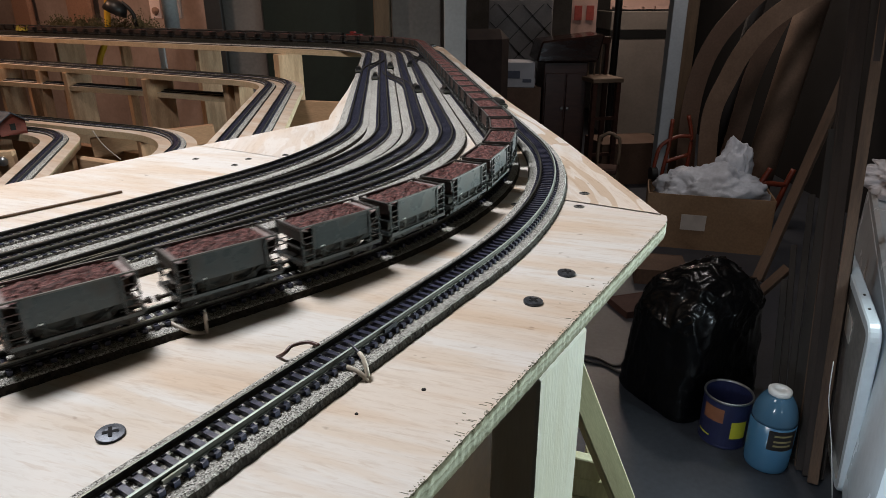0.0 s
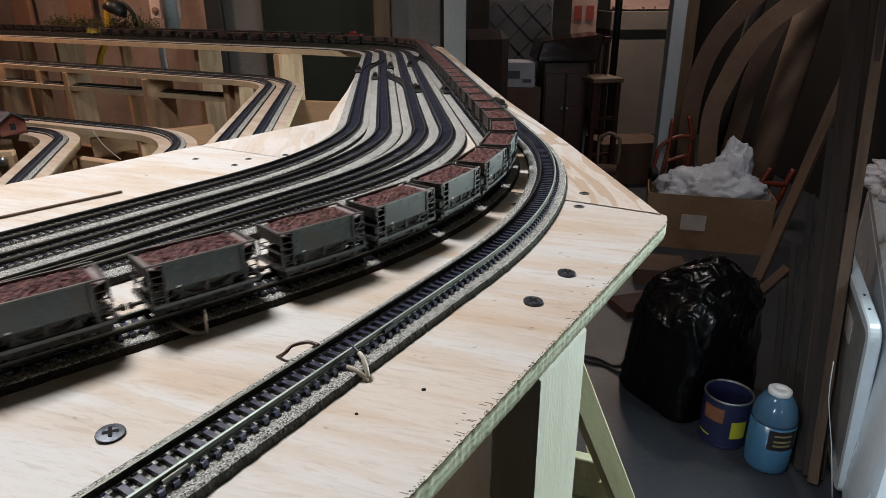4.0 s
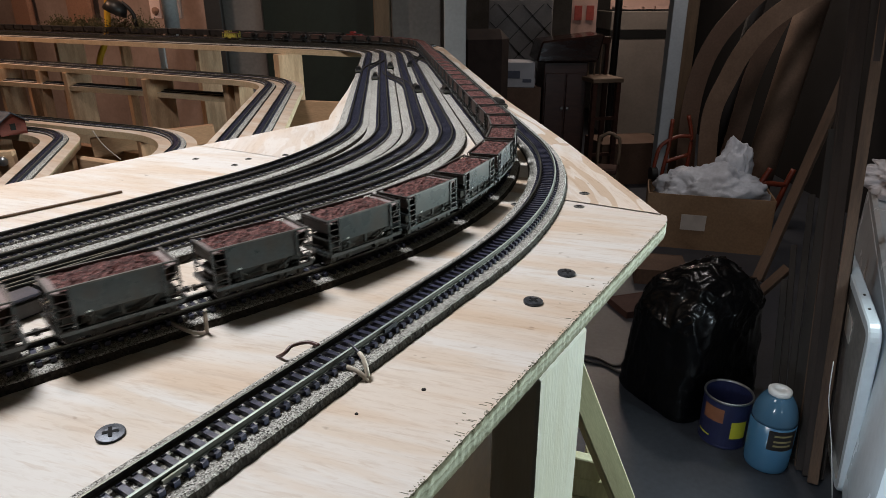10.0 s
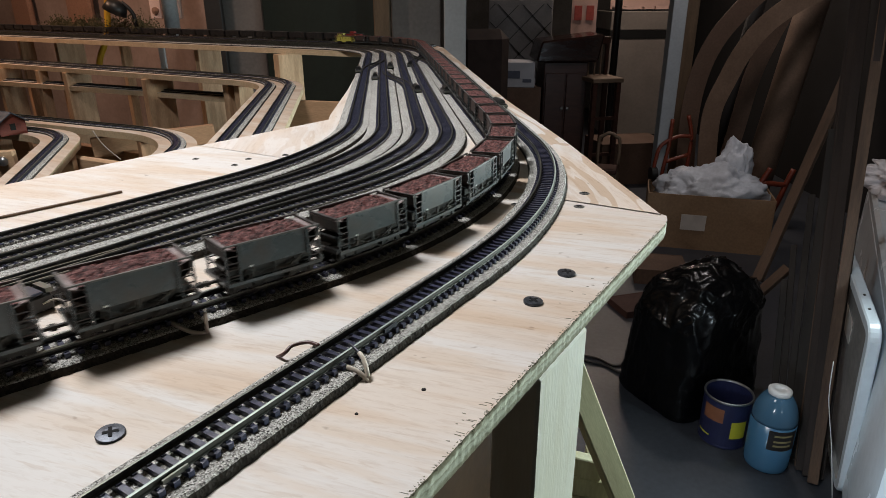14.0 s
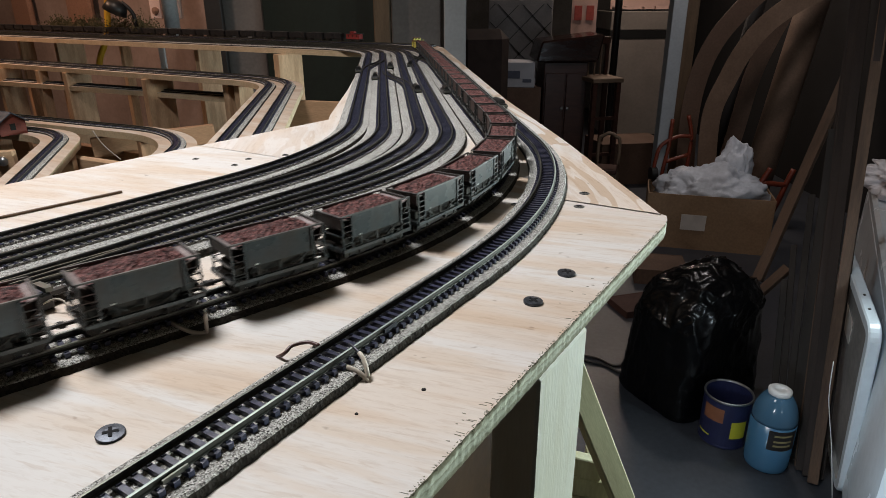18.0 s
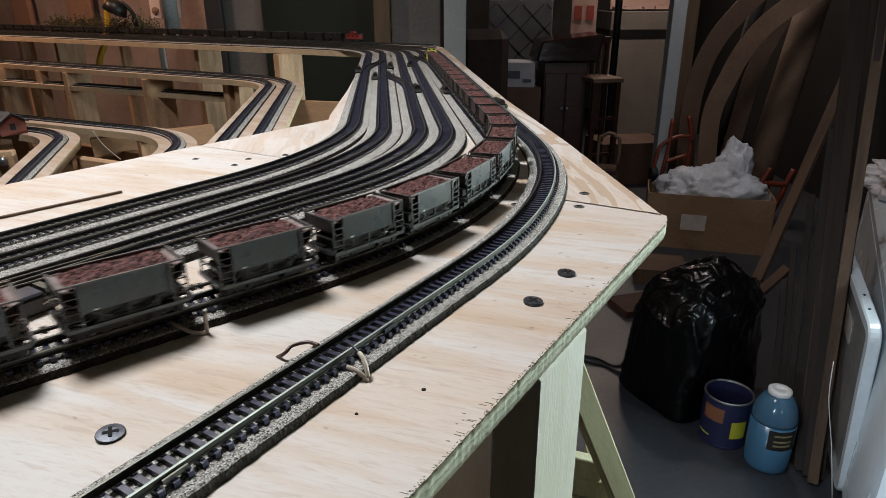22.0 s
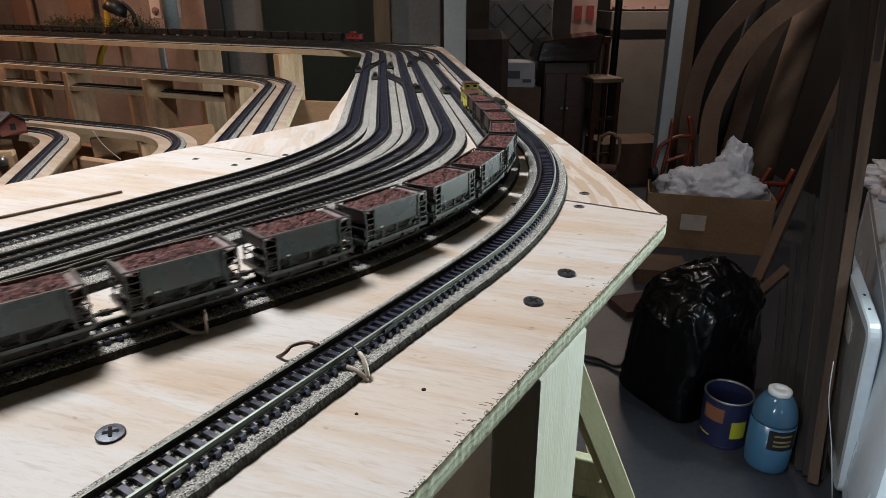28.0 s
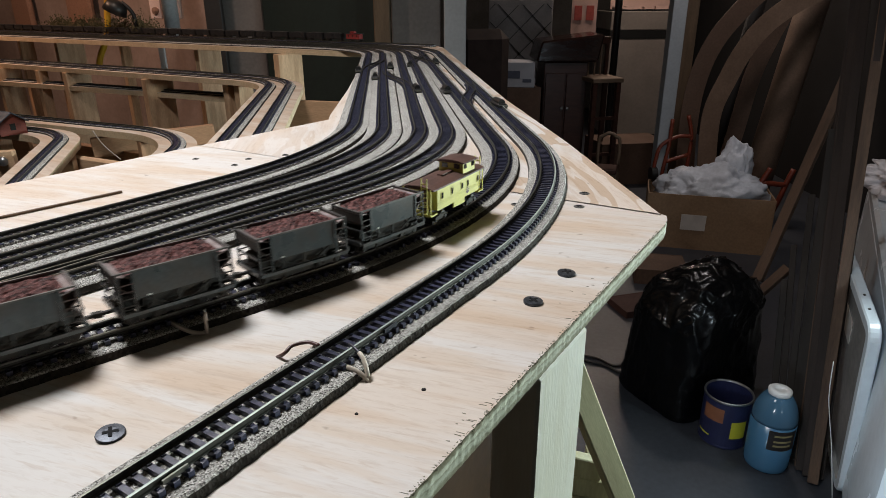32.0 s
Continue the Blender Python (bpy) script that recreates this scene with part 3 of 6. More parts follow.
def ore_car(seed):
    t = thing("ore_car", Matrix(), "grey model ore car heaped with red-brown ore", "model wagon", "ore cars of the moving train")
    L, Wd, H = BODY_L / 2, BODY_W / 2, BODY_TOP
    low = 0.0111
    for k in (-1, 1):                              # side sheets with a thin rim and faint posts
        # the k > 0 side takes the darker end colour
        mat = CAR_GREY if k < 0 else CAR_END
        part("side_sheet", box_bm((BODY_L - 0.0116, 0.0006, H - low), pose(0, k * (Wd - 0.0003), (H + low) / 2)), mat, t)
        part("top_rim", box_bm((BODY_L + 0.0003, 0.0009, 0.0006), pose(0, k * (Wd - 0.0002), H + 0.0002)), CAR_RIM_LIT, t)
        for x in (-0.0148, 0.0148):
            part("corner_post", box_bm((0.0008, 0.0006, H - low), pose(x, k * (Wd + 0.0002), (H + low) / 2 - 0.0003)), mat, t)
        braces = []
        for q in (-1, 1):                          # diagonal braces below the sheet
            m, n = beam_matrix((q * 0.0137, k * (Wd - 0.0004), low + 0.0005), (q * 0.0060, k * (Wd - 0.0004), 0.0072))
            braces.append((n, m))
        bm = bmesh.new()
        for n, m in braces:
            add_box(bm, (0.0006, 0.0005, n), m)
        part("brace", bm, CAR_DARK, t)
        part("number_bar", box_bm((0.0013, 0.0003, 0.0006), pose(-0.0105, k * (Wd + 0.0001), low + 0.0006)), CAP_WHITE, t, "small white number as a plain bar")
    for q in (-1, 1):                              # end sheets that slope in under the rim
        bm = box_bm((0.0009, BODY_W - 0.0013, 0.0006), pose(q * (L - 0.0002), 0, H - 0.0002))
        part("end_rim", bm, CAR_RIM_LIT, t)
        part("end_slope", box_bm((0.0052, BODY_W - 0.0014, 0.0005), pose(q * (L - 0.0026), 0, H - 0.0016, 0, q * -14, 0)), CAR_INSIDE, t, "bare sloped end plate inside the car")
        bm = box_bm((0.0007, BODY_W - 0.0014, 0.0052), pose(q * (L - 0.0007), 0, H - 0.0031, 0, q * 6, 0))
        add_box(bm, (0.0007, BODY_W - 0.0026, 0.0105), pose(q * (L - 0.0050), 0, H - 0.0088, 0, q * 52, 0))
        part("end_sheet", bm, CAR_END, t, "dark brown end sheet")
    bm = box_bm((BODY_L - 0.0195, 0.0125, 0.0068), pose(0, 0, 0.0046))
    for k in (-1, 1):
        add_box(bm, (BODY_L - 0.016, 0.0006, 0.0066), pose(0, k * (Wd - 0.0026), low - 0.0026, k * -38, 0, 0))
    part("hopper_belly", bm, CAR_DARK, t)
    place("load", ore_mesh(seed), t, None, "red-brown granular ore")
    for k in (-1, 1):
        bm = box_bm((BODY_L, 0.0014, 0.0013), pose(0, k * (Wd + 0.0001), 0.0058))
        part("side_sill", bm, CAR_GREY, t)
        bm = bmesh.new()
        for x in (-0.0095, 0, 0.0095):
            add_box(bm, (0.0012, 0.0008, 0.0048), pose(x, k * (Wd - 0.0008), 0.0090))
        part("strut", bm, CAR_DARK, t)
    for q in (-1, 1):
        bm = box_bm((0.0016, BODY_W, 0.0018), pose(q * (L + 0.0004), 0, 0.0066))
        add_box(bm, (0.0007, BODY_W - 0.0008, 0.0007), pose(q * (L + 0.0003), 0, 0.0128))
        add_box(bm, (0.007, 0.0022, 0.0022), pose(q * (L - 0.003), 0, 0.0060))
        part("end_sill", bm, CAR_GREY, t)
        part("bolster", box_bm((0.0080, 0.0125, 0.0046), pose(q * (L - 0.0062), 0, 0.0096)), CAR_DARK, t)
        part("end_platform", box_bm((0.0075, BODY_W - 0.003, 0.0005), pose(q * (L - 0.0035), 0, 0.0072)), CAR_DARK, t)
        bm = box_bm((0.0062, 0.0014, 0.0010), pose(q * (L + 0.0026), 0, 0.0052))
        add_box(bm, (0.0018, 0.0024, 0.0018), pose(q * (L + 0.0048), q * 0.0002, 0.0052))
        add_box(bm, (0.0052, 0.006, 0.0006), pose(q * (L - 0.0022), 0, 0.0078))
        part("coupler", bm, CAR_DARK, t)
        for k in (-1, 1):
            bm = bmesh.new()
            for d in (0.0, 0.0052):
                part("ladder_post", box_bm((0.0006, 0.0006, H - 0.0050), pose(q * (L - 0.0003 - d), k * (Wd + 0.0002), (H + 0.0050) / 2)), CAR_GREY, t)
            for i in range(5):
                add_box(bm, (0.0052, 0.0004, 0.0004), pose(q * (L - 0.0029), k * (Wd + 0.0004), 0.0066 + i * 0.0027))
            part("ladder", bm, CAR_END, t)
        truck_parts(t, q * (L - 0.0082), None)
    return t


def caboose():
    t = thing("caboose", Matrix(), "yellow model caboose with brown roof and cupola", "model caboose")
    L, Wd = 0.0232, 0.0086
    z0, z1 = 0.0080, 0.0196
    bm = box_bm((2 * L, 2 * Wd, z1 - z0), pose(0, 0, (z0 + z1) / 2))
    for k in (-1, 1):
        add_box(bm, (0.0125, 0.0010, 0.0030), pose(0.0, k * (Wd - 0.0004), z0 - 0.0014))
        for z in (z0 + 0.0032, z0 + 0.0042):
            add_box(bm, (2 * L, 0.0003, 0.0003), pose(0, k * (Wd + 0.0001), z))
    part("body", bm, CABOOSE_YELLOW, t)
    # arched roof
    prof = [(-0.0098, 0), (-0.0095, 0.0006), (-0.006, 0.0016), (0, 0.0021), (0.006, 0.0016), (0.0095, 0.0006), (0.0098, 0)]
    bm = bmesh.new()
    ends = [[bm.verts.new((x, y, z1 + z)) for y, z in prof] for x in (-0.0285, 0.0285)]
    for i in range(len(prof) - 1):
        bm.faces.new((ends[0][i], ends[0][i + 1], ends[1][i + 1], ends[1][i]))
    bm.faces.new((ends[0][-1], ends[0][0], ends[1][0], ends[1][-1]))
    bm.faces.new(ends[0][::-1])
    bm.faces.new(ends[1])
    part("roof", bm, CABOOSE_BROWN, t, "dull brown arched roof")
    part("running_board", box_bm((0.036, 0.0032, 0.0005), pose(0.012, 0, z1 + 0.0026)), CABOOSE_BROWN, t)
    # cupola towards the rear; the train runs towards -x
    cx = 0.0130
    cup = part("cupola", box_bm((0.0136, 0.0150, 0.0060), pose(cx, 0, z1 + 0.0040)), CABOOSE_YELLOW, t)
    bm = bmesh.new()
    ends = [[bm.verts.new((cx + x, y * 0.93, z1 + 0.0069 + z * 0.8)) for y, z in prof] for x in (-0.0080, 0.0080)]
    for i in range(len(prof) - 1):
        bm.faces.new((ends[0][i], ends[0][i + 1], ends[1][i + 1], ends[1][i]))
    bm.faces.new((ends[0][-1], ends[0][0], ends[1][0], ends[1][-1]))
    bm.faces.new(ends[0][::-1])
    bm.faces.new(ends[1])
    part("cupola_roof", bm, CABOOSE_BROWN, cup)
    for k in (-1, 1):
        for x in (-0.0042, 0.0042):
            part("cupola_window", box_bm((0.0026, 0.0004, 0.0026), pose(cx + x, k * 0.0076, z1 + 0.0050)), BLACK_GLASS, cup)
        for q in (-1, 1):
            part("cupola_window", box_bm((0.0004, 0.0036, 0.0026), pose(cx + q * 0.0069, k * 0.0038, z1 + 0.0050)), BLACK_GLASS, cup)
        for x in (-0.0185, -0.0080, 0.0030, 0.0095, 0.0215):
            w = part("window_frame", box_bm((0.0026, 0.0003, 0.0042), pose(x, k * (Wd + 0.0001), 0.0152)), CABOOSE_YELLOW, t)
            part("pane", box_bm((0.0015, 0.0004, 0.0032), pose(x, k * (Wd + 0.0002), 0.0152)), BLACK_GLASS, w)
        part("herald", add_rod(bmesh.new(), (0.0095, k * (Wd - 0.0001), 0.0112), (0.0095, k * (Wd + 0.0002), 0.0112), 0.0018, 14), CABOOSE_BROWN, t, "small round emblem as a plain disc")
    for q in (-1, 1):
        bm = box_bm((0.0062, 0.0170, 0.0009), pose(q * (L + 0.0030), 0, 0.0066))
        for k in (-1, 1):
            add_box(bm, (0.0005, 0.0005, 0.0140), pose(q * (L + 0.0058), k * 0.0080, 0.0136))
            add_box(bm, (0.0005, 0.0060, 0.0005), pose(q * (L + 0.0058), k * 0.0050, 0.0120))
        part("platform", bm, CABOOSE_YELLOW, t)
        bm = bmesh.new()
        for d in (-0.0016, 0.0016):
            add_box(bm, (0.0005, 0.0005, 0.0190), pose(q * (L + 0.0061), -0.0045 + d, 0.0165))
        for i in range(7):
            add_box(bm, (0.0005, 0.0034, 0.0005), pose(q * (L + 0.0061), -0.0045, 0.0088 + i * 0.0024))
        part("ladder", bm, CABOOSE_YELLOW, t)
        part("door", box_bm((0.0004, 0.0048, 0.0105), pose(q * (L + 0.0001), 0, 0.0125)), CABOOSE_BROWN, t)
        bm = box_bm((0.0050, 0.0014, 0.0010), pose(q * (L + 0.0072), 0, 0.0052))
        add_box(bm, (0.0018, 0.0024, 0.0018), pose(q * (L + 0.0090), 0, 0.0052))
        part("coupler", bm, CAR_DARK, t)
        truck_parts(t, q * 0.0168, None)
    part("frame", box_bm((0.050, 0.006, 0.0024), pose(0, 0, 0.0056)), CAR_DARK, t)
    return t


N_CARS = 62                                   # slots -2 .. 59 at the start
TRAIN = []
_protos = [ore_car(k) for k in (3, 7, 11, 19)]
for i in range(N_CARS):
    TRAIN.append((i - 2, _protos[i] if i < 4 else copy_thing(_protos[(i * 3 + i // 5) % 4], Matrix())))
CABOOSE = caboose()
# cars that have gone by one place, at these seconds
RUN_T = [0, 6, 9, 13, 19, 23, 28, 30, 32]
RUN_N = [0, 10.77, 16.015, 22.9, 33.33, 40.48, 49.32, 52.86, 56.37]
SLACK_S = [0.03, 0.09, 0.142, 0.20, 1.38, 1.55, 1.81, 1.893, 2.0, 2.237, 2.324, 2.5, 3.2]
SLACK = [-0.0022, 0.0032, 0.0038, 0.0, 0, -0.03, -0.045, -0.033, 0, 0.055, 0.08, 0.134, 0.3]
CAR_REAR = 0.0549                             # rear end of slot 0 along the line at 0 s


def eased(s):
    """Couplings stretch a little on the far straight."""
    return s + float(np.interp(s, SLACK_S, SLACK))


def on_line(s, wheelbase, z):
    """The pose of a vehicle whose middle is s along the train's line; its front looks against the line."""
    s = eased(s)
    x0, y0, _ = TRACKS["e"].at(E_ZERO + s - wheelbase / 2)
    x1, y1, _ = TRACKS["e"].at(E_ZERO + s + wheelbase / 2)
    return Matrix.Translation(((x0 + x1) / 2, (y0 + y1) / 2, z)) @ Matrix.Rotation(math.atan2(y1 - y0, x1 - x0), 4, "Z")


def motions():
    times = [k * 0.5 for k in range(65)]
    gone = np.interp(times, RUN_T, RUN_N)
    for slot, car in TRAIN:
        walk(car, [(t, on_line(CAR_REAR + (slot - g) * PITCH - 0.0214, 0.0268, DECK + RAIL_TOP)) for t, g in zip(times, gone)])
    walk(CABOOSE, [(t, on_line(CAR_REAR + (59 - g) * PITCH + 0.037, 0.0336, DECK + RAIL_TOP)) for t, g in zip(times, gone)])


GREY_TRACK = "black-tied model track on speckled cork roadbed on the bench"
lay_track(TRACKS["f"], BACK - 0.25, TRACKS["f"].length, BACK - 0.02, BACK + 0.75, DECK, GREY_TRACK, left=0.0028, bright=1)
lay_track(TRACKS["e"], 0.0, TRACKS["e"].length, E_ZERO - 0.02, E_ZERO + 0.55, DECK, "model track under the ore train on cork roadbed")
for key, a, b in (("a", 0.0, 0.55), ("b", 0.0, 0.6), ("c", 0.0, 0.55)):
    lay_track(TRACKS[key], BACK - 0.3, TRACKS[key].length, BACK + a, BACK + b, DECK + 0.00025 * "abc".index(key), GREY_TRACK, right={"a": 0.0018, "b": 0.0048, "c": 0.0022}[key], filled=True)
lay_track(TRACKS["d"], 0.0, TRACKS["d"].length, 0.05, 0.5, DECK + 0.00075, "model track that leaves its neighbour by a turnout", right=0.0045, filled=True)


# ---- under the near bench ----
def board(name, a, b, width, thick, mat, label, category, group="", up=(0, 0, 1), bevel=0.0012):
    """A straight board from a to b; width runs across towards the side given by up."""
    a, b = Vector(a), Vector(b)
    z = (b - a).normalized()
    y = z.cross(Vector(up))
    y = y.normalized() if y.length > 1e-4 else Vector((0, 1, 0))
    x = y.cross(z)
    m = Matrix((x, y, z)).transposed().to_4x4()
    m.translation = (a + b) / 2
    ob = part(name, box_bm((width, thick, (b - a).length), None, bevel), mat, None, "", m=m)
    return tagged(ob, label, category, group)


EDGE = -RDIR.to_3d()                              # along the near bench's outer edge
EDGE_OUT = Vector((EDGE.y, -EDGE.x, 0))
mid = Vector((0.0474, 0.2119, 0)) - EDGE_OUT * 0.0105
leg = part("bench_leg", box_bm((0.0473, 0.019, DECK - 0.0085), None, 0.0012), PINE, None, "", m=Matrix.Translation(mid + Vector((0, 0, (DECK - 0.0085) / 2))) @ Matrix.Rotation(math.atan2(EDGE.y, EDGE.x), 4, "Z"))
tagged(leg, "pale pine leg board standing flush with the bench edge", "bench leg")
back = mid - EDGE_OUT * 0.10
panel = part("fibreboard_panel", box_bm((0.9, 0.006, 0.9), None, 0.001), FIBRE, None, "", m=Matrix.Translation(back - EDGE * 0.20 + Vector((0, 0, DECK - 0.0075 - 0.45))) @ Matrix.Rotation(math.atan2(EDGE.y, EDGE.x), 4, "Z"))
tagged(panel, "brown fibreboard panel hanging under the bench", "panel")

# ---- room shell ----
WALL = material("cream_wall_paint", (0.38, 0.30, 0.27), 0.8, vary=0.08, scale=2.0, fine=60, bump=0.05, second=(0.21, 0.155, 0.135), shifted=False)
# bare block again, its lack of light put into the colour
WALL_UNLIT = material("unlit_block_wall", (0.009, 0.008, 0.008), 0.85, vary=0.15, scale=3, fine=70, bump=0.2, shifted=False)
WALL_DARK = material("bare_block_wall", (0.10, 0.095, 0.09), 0.85, vary=0.15, scale=3, fine=70, bump=0.2, shifted=False)
CEIL = material("joist_ceiling", (0.16, 0.12, 0.08), 0.8, vary=0.15, scale=3, fine=50, bump=0.1, shifted=False)


def wall(name, a, b, h, thick, mat, label):
    a, b = Vector((*a, 0)), Vector((*b, 0))
    d = b - a
    ob = part(name, box_bm((d.length, thick, h)), mat, None, "", m=Matrix.Translation((a + b) / 2 + Vector((0, 0, h / 2))) @ Matrix.Rotation(math.atan2(d.y, d.x), 4, "Z"))
    return tagged(ob, label, "wall", kind="structure")


ROOM_H = 2.45
W0 = Vector((0.25, 2.25))
wall("wall_north", tuple(W0 + FD * 1.22), tuple(W0 + FD * 5.6), ROOM_H, 0.12, WALL, "dull cream painted basement wall behind the bench")
wall("wall_far", (-0.8, 8.0), (4.9, 8.0), ROOM_H, 0.15, WALL_DARK, "dim grey block wall at the back of the basement")
wall("wall_east", (2.62, -3.9), (2.62, 7.9), ROOM_H, 0.15, WALL_UNLIT, "bare block side wall coloured near black as if unlit")
wall("wall_south", (-4.6, -3.95), (2.5, -3.95), ROOM_H, 0.15, WALL, "plain basement wall")
wall("wall_west", (-4.7, -3.85), (-4.7, 5.3), ROOM_H, 0.15, WALL, "plain basement side wall")
ceiling = slab("ceiling", [(-5, -4), (5, -4), (5, 9), (-5, 9)], ROOM_H + 0.1, 0.1, [CEIL])
tagged(ceiling, "dim brown joisted basement ceiling", "ceiling", kind="structure")


# ---- lower lines of the layout ----
def ribbon(line, s0, s1, lo, hi, top, label):
    v, f = sweep(line, s0, s1, [(lo, 0.0), (hi, 0.0), (hi, -0.013), (lo, -0.013)], 0.015)
    ob = place("plywood_roadbed_strip", mesh_of("plywood_roadbed_strip", v, f, [PLY_BENCH, STRIP_EDGE], [0 if i % 4 == 0 else 1 for i in range(len(f))]), None, pose(0, 0, top))
    return tagged(ob, label, "plywood strip", "curved plywood strips")


def bend_line(x, y, a1, a2, nx, ny, off, r, tail, end):
    a1, a2 = radians(a1), radians(a2)
    l = cross(x, y, a1, nx, ny, off) - r * math.tan((a2 - a1) / 2)
    return Line(x - math.cos(a1) * tail, y - math.sin(a1) * tail, a1, [(l + tail, 0), (r, a2 - a1), (end, 0)])


MID = DECK - 0.07
LOW = DECK - 0.12
twin = bend_line(-0.2797, 0.88, 98.3, 151.3, 0.48, 0.877, 1.240, 0.27, 0.33, 2.0)
ribbon(twin, 0, twin.length, -0.049, 0.05, MID, "curved plywood strip that carries two tracks")


def offset_line(src, d):
    """The same run shifted d to the right."""
    x, y, a = src.at(0)
    runs = [((p + d) if turn > 0 else ((p - d) if turn < 0 else p), turn) for *_, p, turn in src.runs]
    return Line(x + d * math.sin(a), y - d * math.cos(a), a, runs)


for d in (-0.027, 0.017):
    ln = offset_line(twin, d)
    lay_track(ln, 0, ln.length, 9, 9, MID, "black-tied track on the middle level of the layout", group="lower tracks", left=0.0072, right=0.003)
inner = bend_line(-0.605, 0.894, 109.3, 156, 0.407, 0.914, 0.815, 0.19, 0.4, 1.6)
ribbon(inner, 0, inner.length, -0.03, 0.034, LOW, "curved plywood strip that carries a single track")
lay_track(inner, 0, inner.length, 9, 9, LOW, "black-tied track on the low level of the layout", group="lower tracks", left=0.0072, right=0.003)
outer = bend_line(-0.452, 1.05, 99, 156, 0.407, 0.914, 0.905, 0.26, 0.4, 1.8)
ribbon(outer, 0, outer.length, -0.03, 0.034, LOW, "curved plywood strip that carries a single track")
lay_track(outer, 0, outer.length, 9, 9, LOW, "black-tied track on the low level of the layout", group="lower tracks", left=0.0072, right=0.003)

# ---- supports of the layout ----
def riser(x, y, top, width, deep=0.019, turn=60.0, foot=0.35, mat=PINE_DULL):
    ob = part("riser", box_bm((width, deep, top - foot), None, 0.001), mat, None, "", m=pose(x, y, (top + foot) / 2, 0, 0, turn))
    return tagged(ob, "brown pine riser board holding up a track strip", "riser", "risers")


UP_N = Vector((math.cos(FAR_A - math.pi / 2), math.sin(FAR_A - math.pi / 2)))
for x, y, w in ((-1.133, 1.972, 0.08), (-0.819, 1.797, 0.09), (-0.562, 1.692, 0.06), (-0.526, 1.668, 0.05), (-1.255, 2.04, 0.03), (-1.43, 2.12, 0.07)):
    riser(x + UP_N.x * w / 2, y + UP_N.y * w / 2, MID - 0.0135, w, turn=math.degrees(FAR_A) - 90, mat=PINE_TAN)
for x, y, w in ((-1.371, 2.375, 0.10), (-1.014, 2.11, 0.028), (-0.718, 1.945, 0.085), (-0.426, 1.703, 0.089), (-1.56, 2.47, 0.05)):
    riser(x + UP_N.x * w / 2, y + UP_N.y * w / 2, DECK - 0.0135, w, turn=math.degrees(FAR_A) - 90, mat=PINE_TAN)
for s in (0.35, 0.62, 0.95, 1.3, 1.7):
    x, y, a = outer.at(s)
    riser(x, y, LOW - 0.0135, 0.06, turn=math.degrees(a) + 78)
for s in (0.3, 0.62, 0.95, 1.3):
    x, y, a = inner.at(s)
    riser(x, y, LOW - 0.0135, 0.06, turn=math.degrees(a) + 78)
back_line = Line(-0.50, 1.715, radians(155.2), [(1.9, 0)])
ribbon(back_line, 0, back_line.length, -0.03, 0.03, DECK - 0.122, "narrow plywood strip behind the middle level")
lay_track(back_line, 0, back_line.length, 9, 9, DECK - 0.122, "black-tied track on the strip behind the middle level", group="lower tracks")
g0, g1 = Vector((-0.42, 1.20)), Vector((-1.9, 1.95))
board("girder", (g0.x, g0.y, LOW - 0.09), (g1.x, g1.y, LOW - 0.09), 0.07, 0.019, PINE_DULL, "long brown pine girder under the low tracks", "girder")

# ---- red model house ----
BRICK_RED = material("red_model_siding", (0.16, 0.036, 0.022), 0.7, vary=0.15, scale=60, fine=500, bump=0.2)
ROOF_GREY = material("dark_model_roof", (0.085, 0.10, 0.12), 0.6, vary=0.2, scale=60, fine=600, bump=0.2)
hx = thing("model_house", pose(-0.84, 1.225, LOW + 0.0005, 0, 0, -28), "small red model house with a dark gabled roof", "model house")
bm = box_bm((0.062, 0.05, 0.023), pose(0, 0, 0.0115))
for k in (-1, 1):
    vs = [bm.verts.new(p) for p in ((k * 0.031, -0.025, 0.023), (k * 0.031, 0.025, 0.023), (k * 0.031, 0, 0.040))]
    bm.faces.new(vs)
part("wall", bm, BRICK_RED, hx)
for k in (-1, 1):
    part("roof_slope", box_bm((0.072, 0.037, 0.0018), pose(0, k * 0.0145, 0.0322, k * -34, 0, 0)), ROOF_GREY, hx)
for x in (-0.018, 0.018):
    part("window", box_bm((0.009, 0.001, 0.012), pose(x, -0.0254, 0.015)), BLACK_GLASS, hx)
part("door", box_bm((0.010, 0.001, 0.02), pose(0.0, -0.0254, 0.0102)), ROOF_GREY, hx)
part("window", box_bm((0.001, 0.010, 0.012), pose(0.0314, 0, 0.015)), BLACK_GLASS, hx)

# ---- standing black train on the far bench ----
HOPPER = material("black_hopper_paint", (0.018, 0.018, 0.02), 0.45, vary=0.2, scale=60, fine=700, bump=0.1)
COAL = granules("coal_load", [(0.006, 0.006, 0.006), (0.02, 0.02, 0.02), (0.04, 0.04, 0.042)], 0.002, 0.5)
RED_PAINT = material("red_caboose_paint", (0.20, 0.02, 0.018), 0.5, vary=0.08, scale=60, bump=0.05)
far_start = KIN + FN * (1.505 - KIN.dot(FN))
siding = Line(far_start.x + FD.x * -0.05, far_start.y + FD.y * -0.05, FAR_A, [(2.75, 0)])
lay_track(siding, 0, siding.length, 9, 9, DECK, "track under the standing black train", group="bench tracks")


